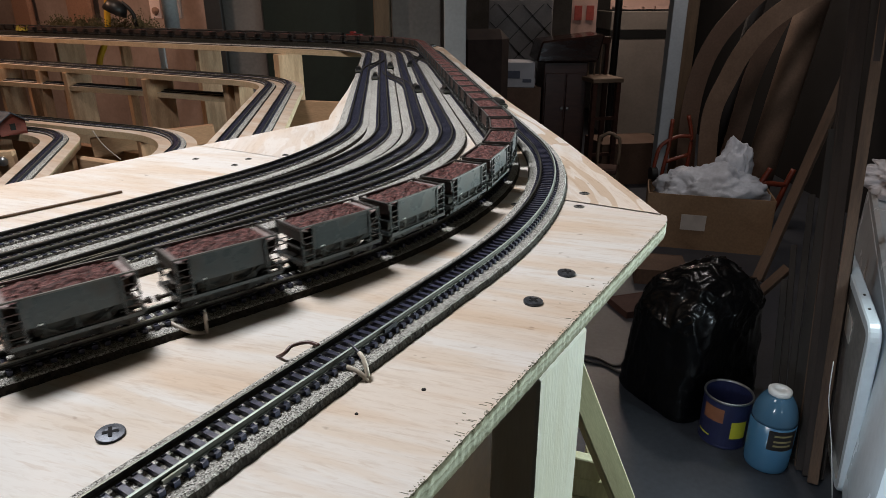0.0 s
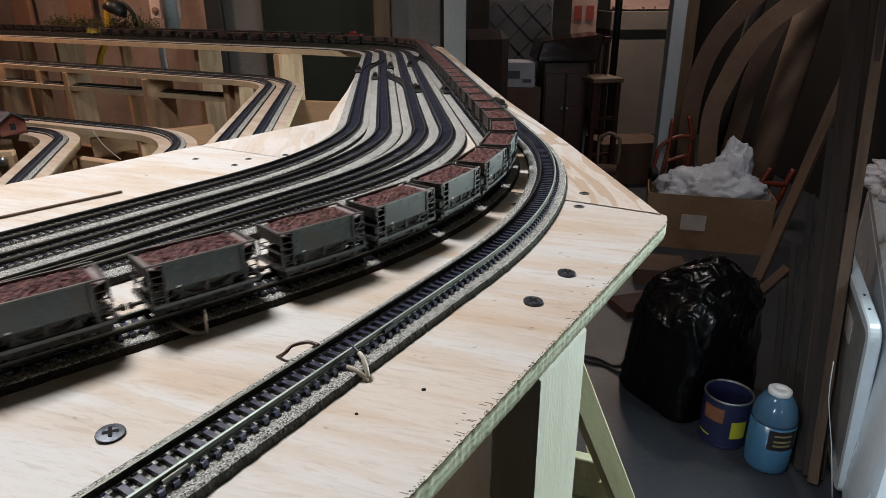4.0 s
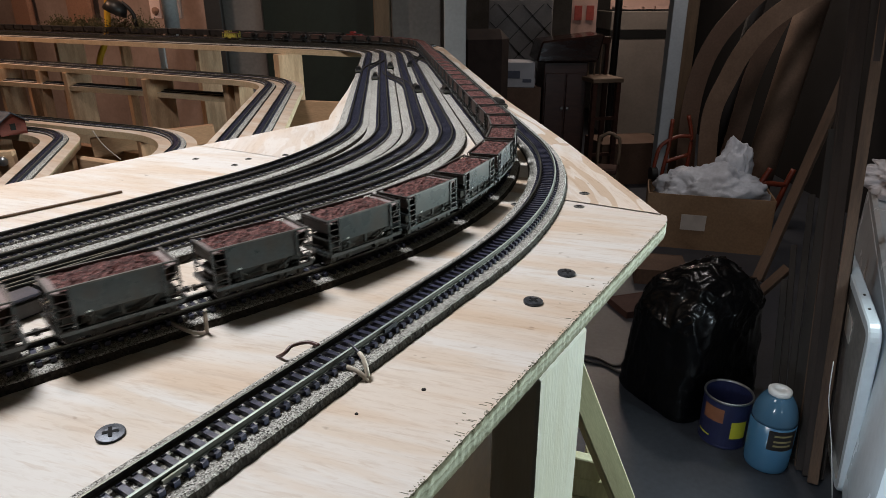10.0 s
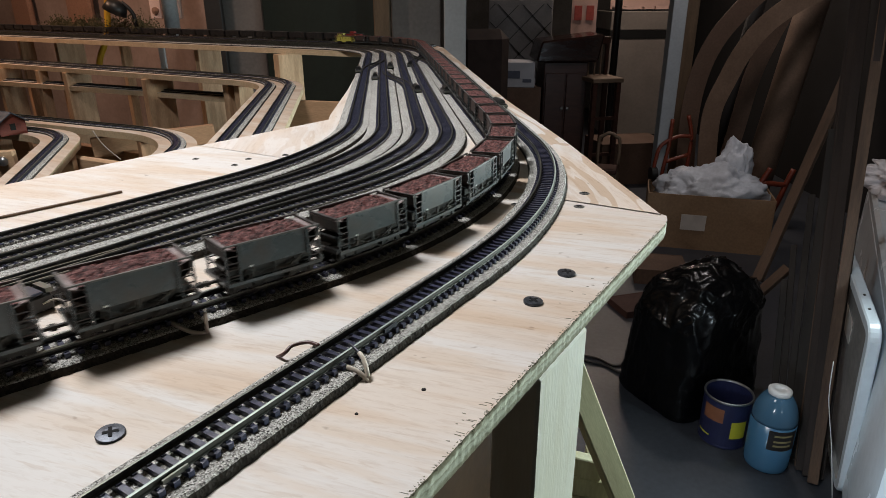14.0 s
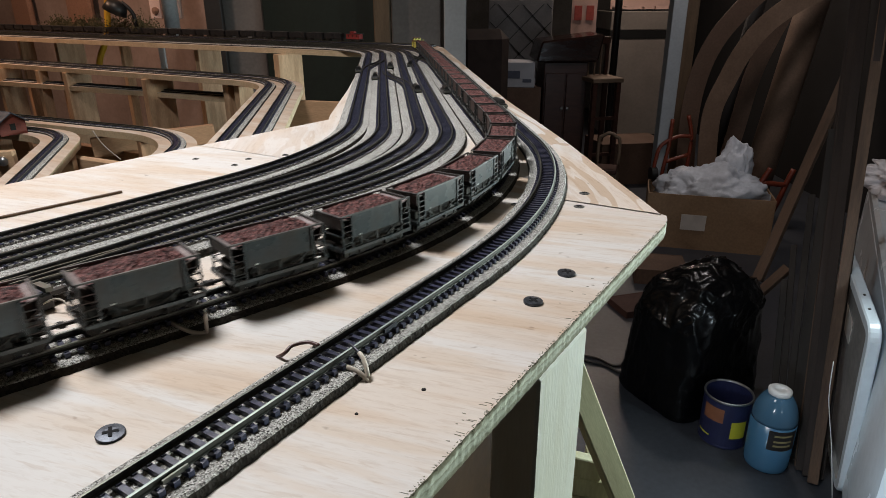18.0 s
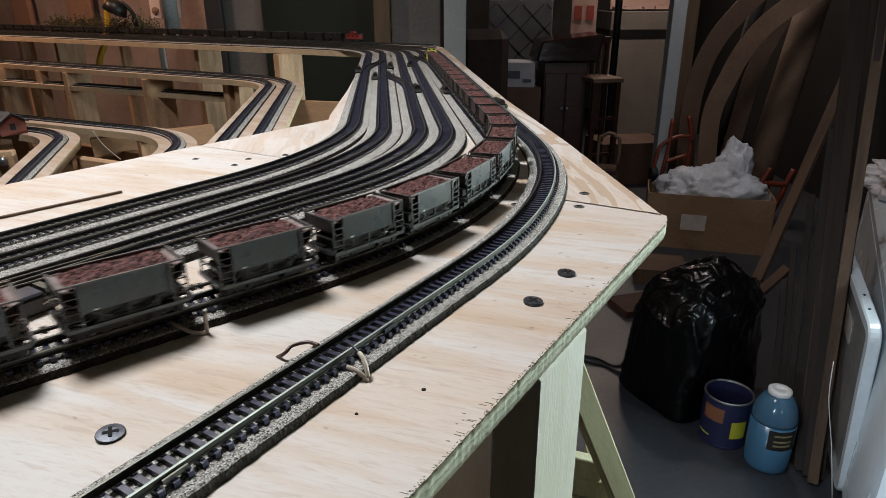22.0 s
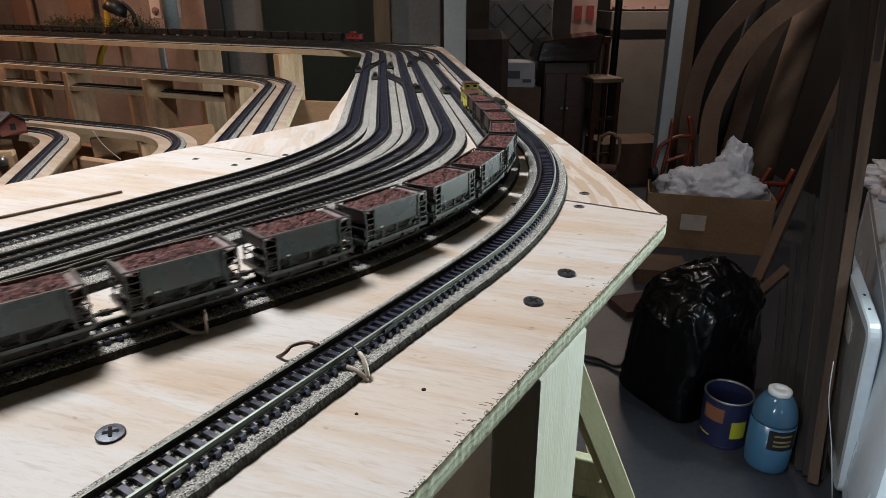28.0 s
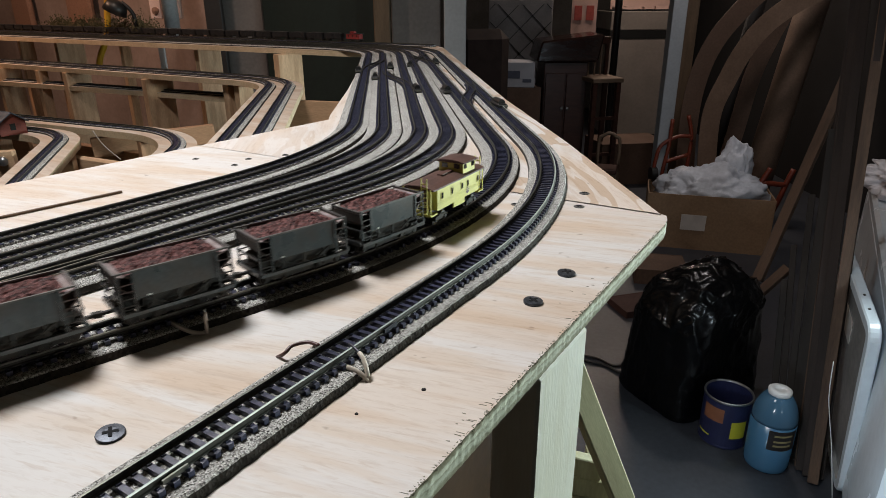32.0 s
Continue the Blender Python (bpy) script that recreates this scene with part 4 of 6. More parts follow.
def hopper():
    t = thing("hopper_car", Matrix(), "black model hopper wagon loaded with coal", "model wagon", "standing hopper wagons")
    bm = bmesh.new()
    for k in (-1, 1):
        add_box(bm, (0.060, 0.0008, 0.0135), pose(0, k * 0.009, 0.0145))
        for i in range(9):
            add_box(bm, (0.0008, 0.0008, 0.0135), pose(-0.0285 + i * 0.0071, k * 0.0096, 0.0145))
    for q in (-1, 1):
        add_box(bm, (0.0008, 0.018, 0.0125), pose(q * 0.0285, 0, 0.0150, 0, q * 20, 0))
    add_box(bm, (0.058, 0.012, 0.004), pose(0, 0, 0.0072))
    part("body", bm, HOPPER, t)
    bm = bmesh.new()
    bmesh.ops.create_grid(bm, x_segments=14, y_segments=5, size=0.5, matrix=pose(0, 0, 0.0208) @ Matrix.Diagonal((0.057, 0.0172, 1, 1)))
    rng = random.Random(5)
    for v in bm.verts:
        v.co.z += 0.0022 * (1 - (v.co.x / 0.029) ** 4) * (1 - (v.co.y / 0.0087) ** 2) + rng.uniform(-0.0005, 0.0005)
    part("load", bm, COAL, t)
    for q in (-1, 1):
        truck_parts(t, q * 0.021, None)
        part("coupler", box_bm((0.006, 0.0014, 0.0012), pose(q * 0.0325, 0, 0.0052)), CAR_DARK, t)
    return t


def red_caboose():
    t = thing("red_caboose", Matrix(), "small red model caboose at the end of the black train", "model caboose")
    part("body", box_bm((0.044, 0.0172, 0.0135), pose(0, 0, 0.0135)), RED_PAINT, t)
    part("roof", box_bm((0.056, 0.0186, 0.0012), pose(0, 0, 0.0208)), HOPPER, t)
    part("cupola", box_bm((0.013, 0.014, 0.0055), pose(0.004, 0, 0.0240)), RED_PAINT, t)
    for k in (-1, 1):
        for x in (-0.014, 0.0, 0.014):
            part("window", box_bm((0.003, 0.0004, 0.004), pose(x, k * 0.0087, 0.015)), BLACK_GLASS, t)
    for q in (-1, 1):
        part("platform", box_bm((0.006, 0.016, 0.001), pose(q * 0.025, 0, 0.0068)), HOPPER, t)
        truck_parts(t, q * 0.015, None)
    return t


def on_siding(s):
    x, y, a = siding.at(s)
    return pose(x, y, DECK + RAIL_TOP, 0, 0, math.degrees(a))


rc = red_caboose()
rc.matrix_basis = on_siding(0.257)
hp = hopper()
hp.matrix_basis = on_siding(0.327)
for i in range(1, 34):
    copy_thing(hp, on_siding(0.327 + i * 0.067))

# ---- things on and along the north wall ----
SILVER = material("galvanised_pole", (0.56, 0.59, 0.61), 0.45, 0.0, vary=0.1, scale=12, fine=120, bump=0.05)
GREY_BOARD = material("grey_board", (0.16, 0.145, 0.138), 0.7, vary=0.1, scale=4, fine=80, bump=0.05)
DOOR_GREEN = material("dark_green_door", (0.017, 0.022, 0.016), 0.45, vary=0.12, scale=4, fine=60, bump=0.05)
DARK_POST = material("dark_post", (0.022, 0.02, 0.02), 0.6, vary=0.15, scale=6, bump=0.05)
STUD = material("rough_stud", (0.13, 0.085, 0.05), 0.75, vary=0.12, scale=8, fine=90, bump=0.2, stretch=(4, 4, 0.6))
WHITE_POST = material("white_painted_post", (0.37, 0.39, 0.41), 0.5, vary=0.06, scale=6, fine=70, bump=0.05)
PINK = material("pinkish_frame", (0.78, 0.58, 0.52), 0.6, vary=0.06, scale=10, bump=0.02)


def upright(name, x, y, w, d, z0, z1, mat, label, category, turn=0.0, bevel=0.003):
    ob = part(name, box_bm((w, d, z1 - z0), None, bevel), mat, None, "", m=pose(x, y, (z0 + z1) / 2, 0, 0, turn))
    return tagged(ob, label, category)


pole = part("vent_pipe", add_lathe(bmesh.new(), [(0, 0), (0.028, 0), (0.028, ROOM_H - DECK + 0.01)], 20), SILVER, None, "", True, pose(-1.043, 2.62, DECK - 0.01))
tagged(pole, "grey metal vent pipe hanging from the ceiling", "pipe")
upright("dark_post", -0.868, 2.60, 0.064, 0.03, 0, 2.43, DARK_POST, "dark square post behind the far bench", "post")
upright("grey_board", -0.787, 2.70, 0.156, 0.02, 0, 2.2, GREY_BOARD, "grey board leaning against the basement wall", "board")
upright("green_door", -0.445, 2.68, 0.51, 0.04, 0, 2.05, DOOR_GREEN, "dark green panel door standing open", "door")
upright("stud", -0.225, 2.56, 0.06, 0.04, 0, 2.43, STUD, "rough brown wall stud", "stud")
upright("grey_board", -0.10, 2.62, 0.19, 0.02, 0, 2.2, GREY_BOARD, "grey board leaning against the basement wall", "board")
upright("white_post", 0.05, 2.62, 0.085, 0.085, 0, 2.43, WHITE_POST, "white painted post at the end of the wall", "post")

# ---- right side: floor things ----
BAG = material("black_bin_bag", (0.003, 0.003, 0.0033), 0.24, vary=0.2, scale=14, fine=40, bump=0.25, depth=0.004, gloss_vary=0.05, stretch=(1, 1, 0.5))
BAG.node_tree.nodes["Principled BSDF"].inputs["Specular IOR Level"].default_value = 0.28
BAG.node_tree.nodes["Principled BSDF"].inputs["Specular IOR Level"].default_value = 0.3
WHITE_BAG = material("white_plastic_bag", (0.70, 0.72, 0.78), 0.4, vary=0.08, scale=12, fine=60, bump=0.5, depth=0.003)
ORANGE = material("orange_steel_tube", (0.20, 0.035, 0.014), 0.45, vary=0.1, scale=20, bump=0.05)
CAN_BLUE = material("dark_blue_tin", (0.022, 0.026, 0.075), 0.35, vary=0.1, scale=20, bump=0.03)
TIN = material("bare_tin", (0.45, 0.45, 0.45), 0.3, 0.9, vary=0.1, scale=30, bump=0.03)
LABEL_Y = material("yellow_label", (0.50, 0.48, 0.035), 0.5, vary=0.06, scale=40, bump=0)
LABEL_O = material("orange_label", (0.28, 0.11, 0.055), 0.5, vary=0.06, scale=40, bump=0)
LABEL_K = material("black_label", (0.02, 0.018, 0.018), 0.5, vary=0.06, scale=40, bump=0)
PRINT = material("label_print", (0.30, 0.25, 0.12), 0.5, bump=0)
BLUE_LIQUID = material("blue_bottle", (0.055, 0.15, 0.25), 0.22, vary=0.05, scale=10, bump=0.0, second=(0.055, 0.15, 0.26))
CLEAR = material("clear_bottle_shoulder", (0.060, 0.135, 0.215), 0.15, vary=0.04, scale=10, bump=0.0)
CAP = material("white_cap", (0.75, 0.75, 0.75), 0.4, vary=0.03, bump=0)
PANEL_GREY = material("glossy_grey_plastic", (0.30, 0.30, 0.29), 0.16, vary=0.10, scale=6, fine=50, bump=0.05)
FREEZER = material("white_enamel", (0.72, 0.80, 0.86), 0.25, vary=0.04, scale=5, fine=40, bump=0.02)


def tin_can(x, y):
    t = thing("tin_can", pose(x, y, 0, 0, 0, -8), "open dark blue tin can with orange and yellow label patches", "tin can")
    r, h = 0.070, 0.158
    bm = add_lathe(bmesh.new(), [(r * 0.97, 0), (r, 0.003), (r, 0.006), (r * 0.985, 0.009), (r * 0.985, h - 0.006), (r * 1.0, h - 0.003), (r * 0.955, h), (r * 0.945, h - 0.004), (r * 0.945, 0.004), (0.0, 0.004)], 40)
    part("can", bm, CAN_BLUE, t, smooth=False)
    bm = add_lathe(bmesh.new(), [(r * 0.93, h - 0.002), (r * 0.935, h + 0.002), (r * 0.99, h + 0.004), (r * 1.012, h + 0.001), (r * 1.012, h - 0.003), (r * 0.99, h - 0.004)], 40)
    bmesh.ops.delete(bm, geom=[f for f in bm.faces if len(f.verts) > 4], context="FACES_ONLY")
    part("rim", bm, TIN, t, "bare shiny tin rim", True)

    def patch(name, a0, a1, z0, z1, mat, label):
        n = 8
        v = [(r * 0.992 * math.cos(a), r * 0.992 * math.sin(a), z) for a in np.linspace(radians(a0), radians(a1), n) for z in (z0, z1)]
        v += [(r * 0.98 * math.cos(a), r * 0.98 * math.sin(a), z) for a in np.linspace(radians(a0), radians(a1), n) for z in (z0, z1)]
        f = [(2 * i, 2 * i + 2, 2 * i + 3, 2 * i + 1) for i in range(n - 1)]
        place(name, mesh_of(name, v, f, mat), t, None, label)
    patch("label_patch", -92, -52, 0.040, 0.098, LABEL_Y, "yellow patch")
    patch("label_patch", -165, -112, 0.088, 0.135, LABEL_O, "orange patch")
    patch("label_patch", -178, -140, 0.030, 0.036, LABEL_Y, "yellow bar")
    return t


def bottle(x, y):
    t = thing("refill_bottle", pose(x, y, 0, 0, 0, -88), "blue plastic refill bottle with black label and white cap", "bottle")
    r = 0.0605
    prof = [(r * 0.9, 0), (r * 0.98, 0.006), (r, 0.018), (r, 0.155)]
    part("bottle", add_lathe(bmesh.new(), prof, 36), BLUE_LIQUID, t, smooth=True)
    dome = [(r * math.cos(a), 0.155 + 0.094 * math.sin(a)) for a in np.linspace(0.0, 1.06, 12)]
    part("shoulder", add_lathe(bmesh.new(), dome, 36), CLEAR, t, "clear empty shoulder", True)
    part("cap", add_lathe(bmesh.new(), [(0.030, 0.236), (0.031, 0.240), (0.031, 0.248), (0.027, 0.251), (0.012, 0.2505), (0.011, 0.248), (0, 0.248)], 28), CAP, t, "white cap", True)
    n = 8
    for name, a0, a1, z0, z1, mat, k in [("label", -38, 38, 0.085, 0.148, LABEL_K, 1.012)] + [("print_bar", -24, 24, z, z + 0.006, PRINT, 1.02) for z in (0.098, 0.112, 0.130)]:
        v = [(r * k * math.cos(a), r * k * math.sin(a), z) for a in np.linspace(radians(a0), radians(a1), n) for z in (z0, z1)]
        f = [(2 * i, 2 * i + 2, 2 * i + 3, 2 * i + 1) for i in range(n - 1)]
        place(name, mesh_of(name, v, f, mat), t)
    return t


tin_can(0.862, 1.635)
bottle(0.940, 1.515)


def blob(name, size, seed, mat, m, label, category, rough=0.28, freq=2.2, cut=-0.5, levels=5, crease=0.1):
    """A crumpled closed bag: a ball pushed in and out by noise, flat below."""
    bm = bmesh.new()
    bmesh.ops.create_icosphere(bm, subdivisions=levels, radius=0.5)
    off = Vector((seed * 3.1, seed * 1.7, seed))
    for v in bm.verts:
        d = v.co.normalized()
        k = 1 + rough * noise.noise(d * freq + off) + crease * (max(0.0, 1 - abs(noise.noise(d * freq * 2 + off)) * 2) ** 3 * 2 - 0.4) + crease * 0.5 * (max(0.0, 1 - abs(noise.noise(d * freq * 5 + off)) * 2) ** 3 * 2 - 0.4)
        v.co = v.co * k
        if v.co.z < cut * 0.5:
            v.co.z = cut * 0.5 + (v.co.z - cut * 0.5) * 0.05
    bmesh.ops.scale(bm, vec=size, verts=bm.verts)
    lo = min(v.co.z for v in bm.verts)
    bmesh.ops.translate(bm, vec=(0, 0, -lo), verts=bm.verts)
    return tagged(part(name, bm, mat, None, "", True, m), label, category)


def bin_bag(m):
    """A full bag over a boxy load: upright sides below, a slumped and folded top."""
    bm = bmesh.new()
    bmesh.ops.create_icosphere(bm, subdivisions=6, radius=1.0)
    for v in bm.verts:
        d = v.co.normalized()
        a = math.atan2(d.y, d.x)
        flat = math.hypot(d.x, d.y)
        square = 1 / (abs(math.cos(a)) ** 7 + abs(math.sin(a)) ** 7) ** (1 / 7)
        wide = min(1.0, flat * 1.30) if d.z < 0 else min(1.0, flat * 1.15)
        low = max(0.0, min(1.0, (0.55 - d.z) / 1.0))
        r = wide * (1 + (square - 1) * (0.35 + 0.65 * low))
        sag = noise.noise(Vector((d.x * 1.5, d.y * 1.5, d.z * 1.2)) + Vector((4.2, 1.1, 0)))
        fold = max(0.0, 1 - 2 * abs(noise.noise(Vector((d.x * 2.6, d.y * 2.6, d.z * 2.2)) + Vector((9.0, 2.0, 5.0))))) ** 3
        fine = max(0.0, 1 - 2 * abs(noise.noise(Vector((d.x * 6, d.y * 6, d.z * 5.5)) + Vector((1.0, 6.0, 2.0))))) ** 3
        band = (1 - 2 * abs(noise.noise(Vector((d.x * 0.9, d.y * 0.9, d.z * 7.0)) + Vector((3.0, 8.0, 1.0))))) * low
        crinkle = max(0.0, 1 - 2 * abs(noise.noise(Vector((d.x * 13, d.y * 13, d.z * 11)) + Vector((2.0, 3.0, 7.0))))) ** 2
        k = 1 + 0.06 * sag * (1 - 0.6 * low) + 0.05 * fold * (1 - 0.6 * low) + 0.020 * fine + 0.022 * band + 0.003 * crinkle
        z = max(0.001, 0.18 + 0.27 * d.z)
        if d.z > 0:
            z = 0.18 + (0.275 + 0.05 * math.cos(a) * flat) * d.z ** 0.62
        v.co = Vector((math.cos(a) * r * k * 0.182, math.sin(a) * r * k * 0.148, z * (1 + 0.5 * (k - 1)) if z > 0.01 else z))
    lo = min(v.co.z for v in bm.verts)
    bmesh.ops.translate(bm, vec=(0, 0, -lo), verts=bm.verts)
    t = thing("bin_bag", m, "full shiny black plastic bin bag on the floor", "bin bag")
    part("bag", bm, BAG, t, smooth=True)
    return t


bin_bag(pose(0.838, 1.888, 0, 0, 0, 26))


def carton(name, x, y, z, w, d, h, turn, mat, label, open_top=True, group=""):
    t = thing(name, pose(x, y, z, 0, 0, turn), label, "cardboard box", group)
    k = 0.005
    for q in (-1, 1):
        part("side", box_bm((k, d, h), pose(q * (w - k) / 2, 0, h / 2)), mat, t)
        part("side", box_bm((w - 2 * k, k, h), pose(0, q * (d - k) / 2, h / 2)), mat, t)
    part("bottom", box_bm((w - 2 * k, d - 2 * k, k), pose(0, 0, k / 2)), mat, t)
    if not open_top:
        part("lid", box_bm((w - 2 * k, d - 2 * k, k), pose(0, 0, h - k / 2 - 0.001)), mat, t)
    return t


TAG = material("dull_paper_tag", (0.62, 0.57, 0.53), 0.7, vary=0.06, scale=20, bump=0)
bx = carton("cardboard_box", 1.439, 3.333, 0, 0.626, 0.28, 0.30, -16.1, CARD, "open brown cardboard box with a pale label")
part("label", box_bm((0.125, 0.003, 0.085), pose(-0.070, -0.1415, 0.152)), TAG, bx, "pale paper label")
blob("plastic_bag", (0.50, 0.25, 0.33), 8, WHITE_BAG, pose(1.435, 3.335, 0.175, 0, 0, -16), "crumpled white plastic bag heaped in the cardboard box", "plastic bag", rough=0.34, freq=1.9, crease=0.062)
blob("plastic_bag", (0.20, 0.13, 0.40), 13, WHITE_BAG, pose(1.575, 3.375, 0.24, 0, 0, -16), "crumpled white plastic bag standing up in the cardboard box", "plastic bag", rough=0.3, freq=1.5, crease=0.055)



def roll(name, a, b, r, mat, label, category):
    m, n = beam_matrix(a, b)
    bm = add_lathe(bmesh.new(), [(r, -n / 2), (r, n / 2), (r * 0.93, n / 2), (r * 0.93, n / 2 - 0.05)], 28)
    return tagged(part(name, bm, mat, None, "", True, m), label, category)


roll("cardboard_tube", (1.885, 3.78, 0.012), (2.47, 4.32, 2.11), 0.088, CARD_TUBE, "thick brown cardboard tube leaning on the wall", "tube")
roll("grey_pipe", (1.575, 3.78, 0.012), (1.86, 3.90, 1.62), 0.040, LUMBER_GREY, "grey plastic pipe leaning behind the box", "pipe")


def strip_arc(name, pts, width, thick, mat, label, category):
    """A bent flat strip through the points, its width facing the room."""
    bm = bmesh.new()
    p = [Vector(x) for x in pts]
    q = [p[0] * 2 - p[1]] + p + [p[-1] * 2 - p[-2]]
    line = []
    for i in range(1, len(q) - 2):
        for k in range(8):
            t = k / 8
            a, b, c, d = q[i - 1:i + 3]
            line.append(0.5 * ((2 * b) + (c - a) * t + (2 * a - 5 * b + 4 * c - d) * t * t + (3 * b - a - 3 * c + d) * t ** 3))
    line.append(p[-1])
    rings = []
    for i, x in enumerate(line):
        d = (line[min(i + 1, len(line) - 1)] - line[max(i - 1, 0)]).normalized()
        s = d.cross(Vector((0, 1, 0))).normalized() * width / 2
        n2 = s.cross(d).normalized() * thick / 2
        rings.append([bm.verts.new(x + e) for e in (s + n2, s - n2, -s - n2, -s + n2)])
    for u, v in zip(rings, rings[1:]):
        for j in range(4):
            bm.faces.new((u[j], u[(j + 1) % 4], v[(j + 1) % 4], v[j]))
    bm.faces.new(rings[0][::-1])
    bm.faces.new(rings[-1])
    return tagged(part(name, bm, mat), label, category)


strip_arc("bent_board", [(1.43, 3.66, 0.010), (1.429, 3.66, 0.227), (1.408, 3.66, 0.562), (1.421, 3.66, 0.815), (1.484, 3.66, 1.026), (1.604, 3.66, 1.20), (1.80, 3.66, 1.40)], 0.105, 0.006, CARD_DARK, "wide brown strip bent over in an arch", "board")
strip_arc("bent_board", [(1.53, 3.55, 0.012), (1.51, 3.55, 0.258), (1.485, 3.55, 0.646), (1.545, 3.55, 0.858), (1.616, 3.55, 1.018), (1.713, 3.55, 1.145), (1.86, 3.56, 1.25), (2.06, 3.58, 1.34)], 0.105, 0.006, CARD_TUBE, "pale brown strip bent over in an arch", "board")
strip_arc("bent_board", [(1.63, 3.72, 0.012), (1.675, 3.72, 0.313), (1.712, 3.72, 0.543), (1.754, 3.72, 0.838), (1.814, 3.72, 1.036), (1.90, 3.72, 1.241), (2.06, 3.72, 1.56)], 0.10, 0.006, CARD_DARK, "brown strip leaning beside the cardboard tube", "board")

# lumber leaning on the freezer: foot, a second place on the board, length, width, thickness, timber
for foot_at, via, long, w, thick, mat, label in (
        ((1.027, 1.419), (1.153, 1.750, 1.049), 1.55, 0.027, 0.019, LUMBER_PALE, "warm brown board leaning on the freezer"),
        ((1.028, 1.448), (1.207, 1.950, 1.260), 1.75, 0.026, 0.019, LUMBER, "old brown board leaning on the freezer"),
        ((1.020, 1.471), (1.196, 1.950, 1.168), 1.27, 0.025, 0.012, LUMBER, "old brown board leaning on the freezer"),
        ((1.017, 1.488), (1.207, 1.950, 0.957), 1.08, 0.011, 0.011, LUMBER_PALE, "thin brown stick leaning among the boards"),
        ((1.016, 1.520), (1.229, 2.000, 0.876), 1.02, 0.030, 0.015, LUMBER_GREY, "dark grey board leaning on the freezer"),
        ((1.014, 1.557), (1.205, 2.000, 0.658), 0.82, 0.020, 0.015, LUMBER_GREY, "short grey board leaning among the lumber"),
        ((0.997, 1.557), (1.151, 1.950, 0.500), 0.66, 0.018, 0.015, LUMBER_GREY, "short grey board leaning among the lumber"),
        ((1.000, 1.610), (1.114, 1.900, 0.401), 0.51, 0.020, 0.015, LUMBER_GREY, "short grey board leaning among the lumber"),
        # added board, fills a gap between the others that is only shade
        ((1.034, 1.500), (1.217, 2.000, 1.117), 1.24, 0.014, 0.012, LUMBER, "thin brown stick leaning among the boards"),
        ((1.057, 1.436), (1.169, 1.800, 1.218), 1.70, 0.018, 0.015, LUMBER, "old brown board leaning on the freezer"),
        ((1.034, 1.490), (1.230, 1.930, 0.962), 1.08, 0.022, 0.012, LUMBER_GREY, "dark grey board leaning on the freezer"),
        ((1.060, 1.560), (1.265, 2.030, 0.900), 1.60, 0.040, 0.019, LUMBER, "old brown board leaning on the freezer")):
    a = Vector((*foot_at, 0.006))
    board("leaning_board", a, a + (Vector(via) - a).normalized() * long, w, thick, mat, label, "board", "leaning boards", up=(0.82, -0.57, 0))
board("leaning_board", (1.068, 2.0, 0.284), (1.175, 2.0, 0.410), 0.032, 0.019, LUMBER_PALE, "short board propped across the leaning lumber", "board", "leaning boards", up=(0.6, -1, 0))
board("leaning_board", (1.015, 2.02, 0.355), (1.066, 2.02, 0.290), 0.026, 0.019, LUMBER, "short offcut lying against the propped board", "board", "leaning boards", up=(0.6, -1, 0))
board("leaning_board", (1.094, 2.03, DECK - 0.80), (1.40, 2.27, DECK - 0.13), 0.036, 0.019, LUMBER_PALE, "long brown board propped across the leaning lumber", "board", "leaning boards", up=(0.6, -1, 0))

# white appliance and a plastic lid leaning on it
fz = thing("chest_freezer", pose(1.576, 1.616, 0, 0, 0, -30.16), "white enamel chest freezer beside the lumber", "freezer")
part("cabinet", box_bm((0.62, 1.80, 0.51), pose(0, 0, 0.275), 0.012), FREEZER, fz)
part("lid", box_bm((0.63, 1.81, 0.05), pose(0, 0, 0.5565), 0.012), FREEZER, fz)
part("base", box_bm((0.58, 1.74, 0.018), pose(0, 0, 0.009)), LABEL_K, fz)
blob("plastic_bag", (0.30, 0.40, 0.13), 5, WHITE_BAG, pose(1.76, 2.30, 0.582), "crumpled white plastic sheet lying on the freezer", "plastic bag", rough=0.45, freq=1.7, crease=0.10)


def rounded_panel(w, h, thick, r, m, mats, name, label, category):
    """A moulded panel with rounded corners and a raised rim; its face looks along -x."""
    def ring(inset, x):
        out = []
        for cx, cz, a0 in ((w / 2 - r, h / 2 - r, 0), (-w / 2 + r, h / 2 - r, 90), (-w / 2 + r, -h / 2 + r, 180), (w / 2 - r, -h / 2 + r, 270)):
            for k in range(7):
                a = radians(a0 + k * 15)
                out.append((x, cx + (r - inset) * math.cos(a), cz + (r - inset) * math.sin(a)))
        return out
    v, f = [], []
    rings = [ring(0.004, thick), ring(0, thick - 0.004), ring(0, 0.004), ring(0.004, 0), ring(0.028, 0), ring(0.034, 0.010)]
    n = len(rings[0])
    for q in rings:
        v += q
    for i in range(len(rings) - 1):
        f += [(i * n + j, i * n + (j + 1) % n, (i + 1) * n + (j + 1) % n, (i + 1) * n + j) for j in range(n)]
    f.append(tuple(range(n - 1, -1, -1)))
    t = thing(name, m, label, category)
    cut = 4 * n
    place("rim", mesh_of("rim", v, f[:cut] + f[-1:], mats), t)
    place("panel", mesh_of("panel", v, f[cut:-1] + [tuple((len(rings) - 1) * n + j for j in range(n))], [PANEL_GREY]), t, None, "glossy grey recessed panel")
    return t


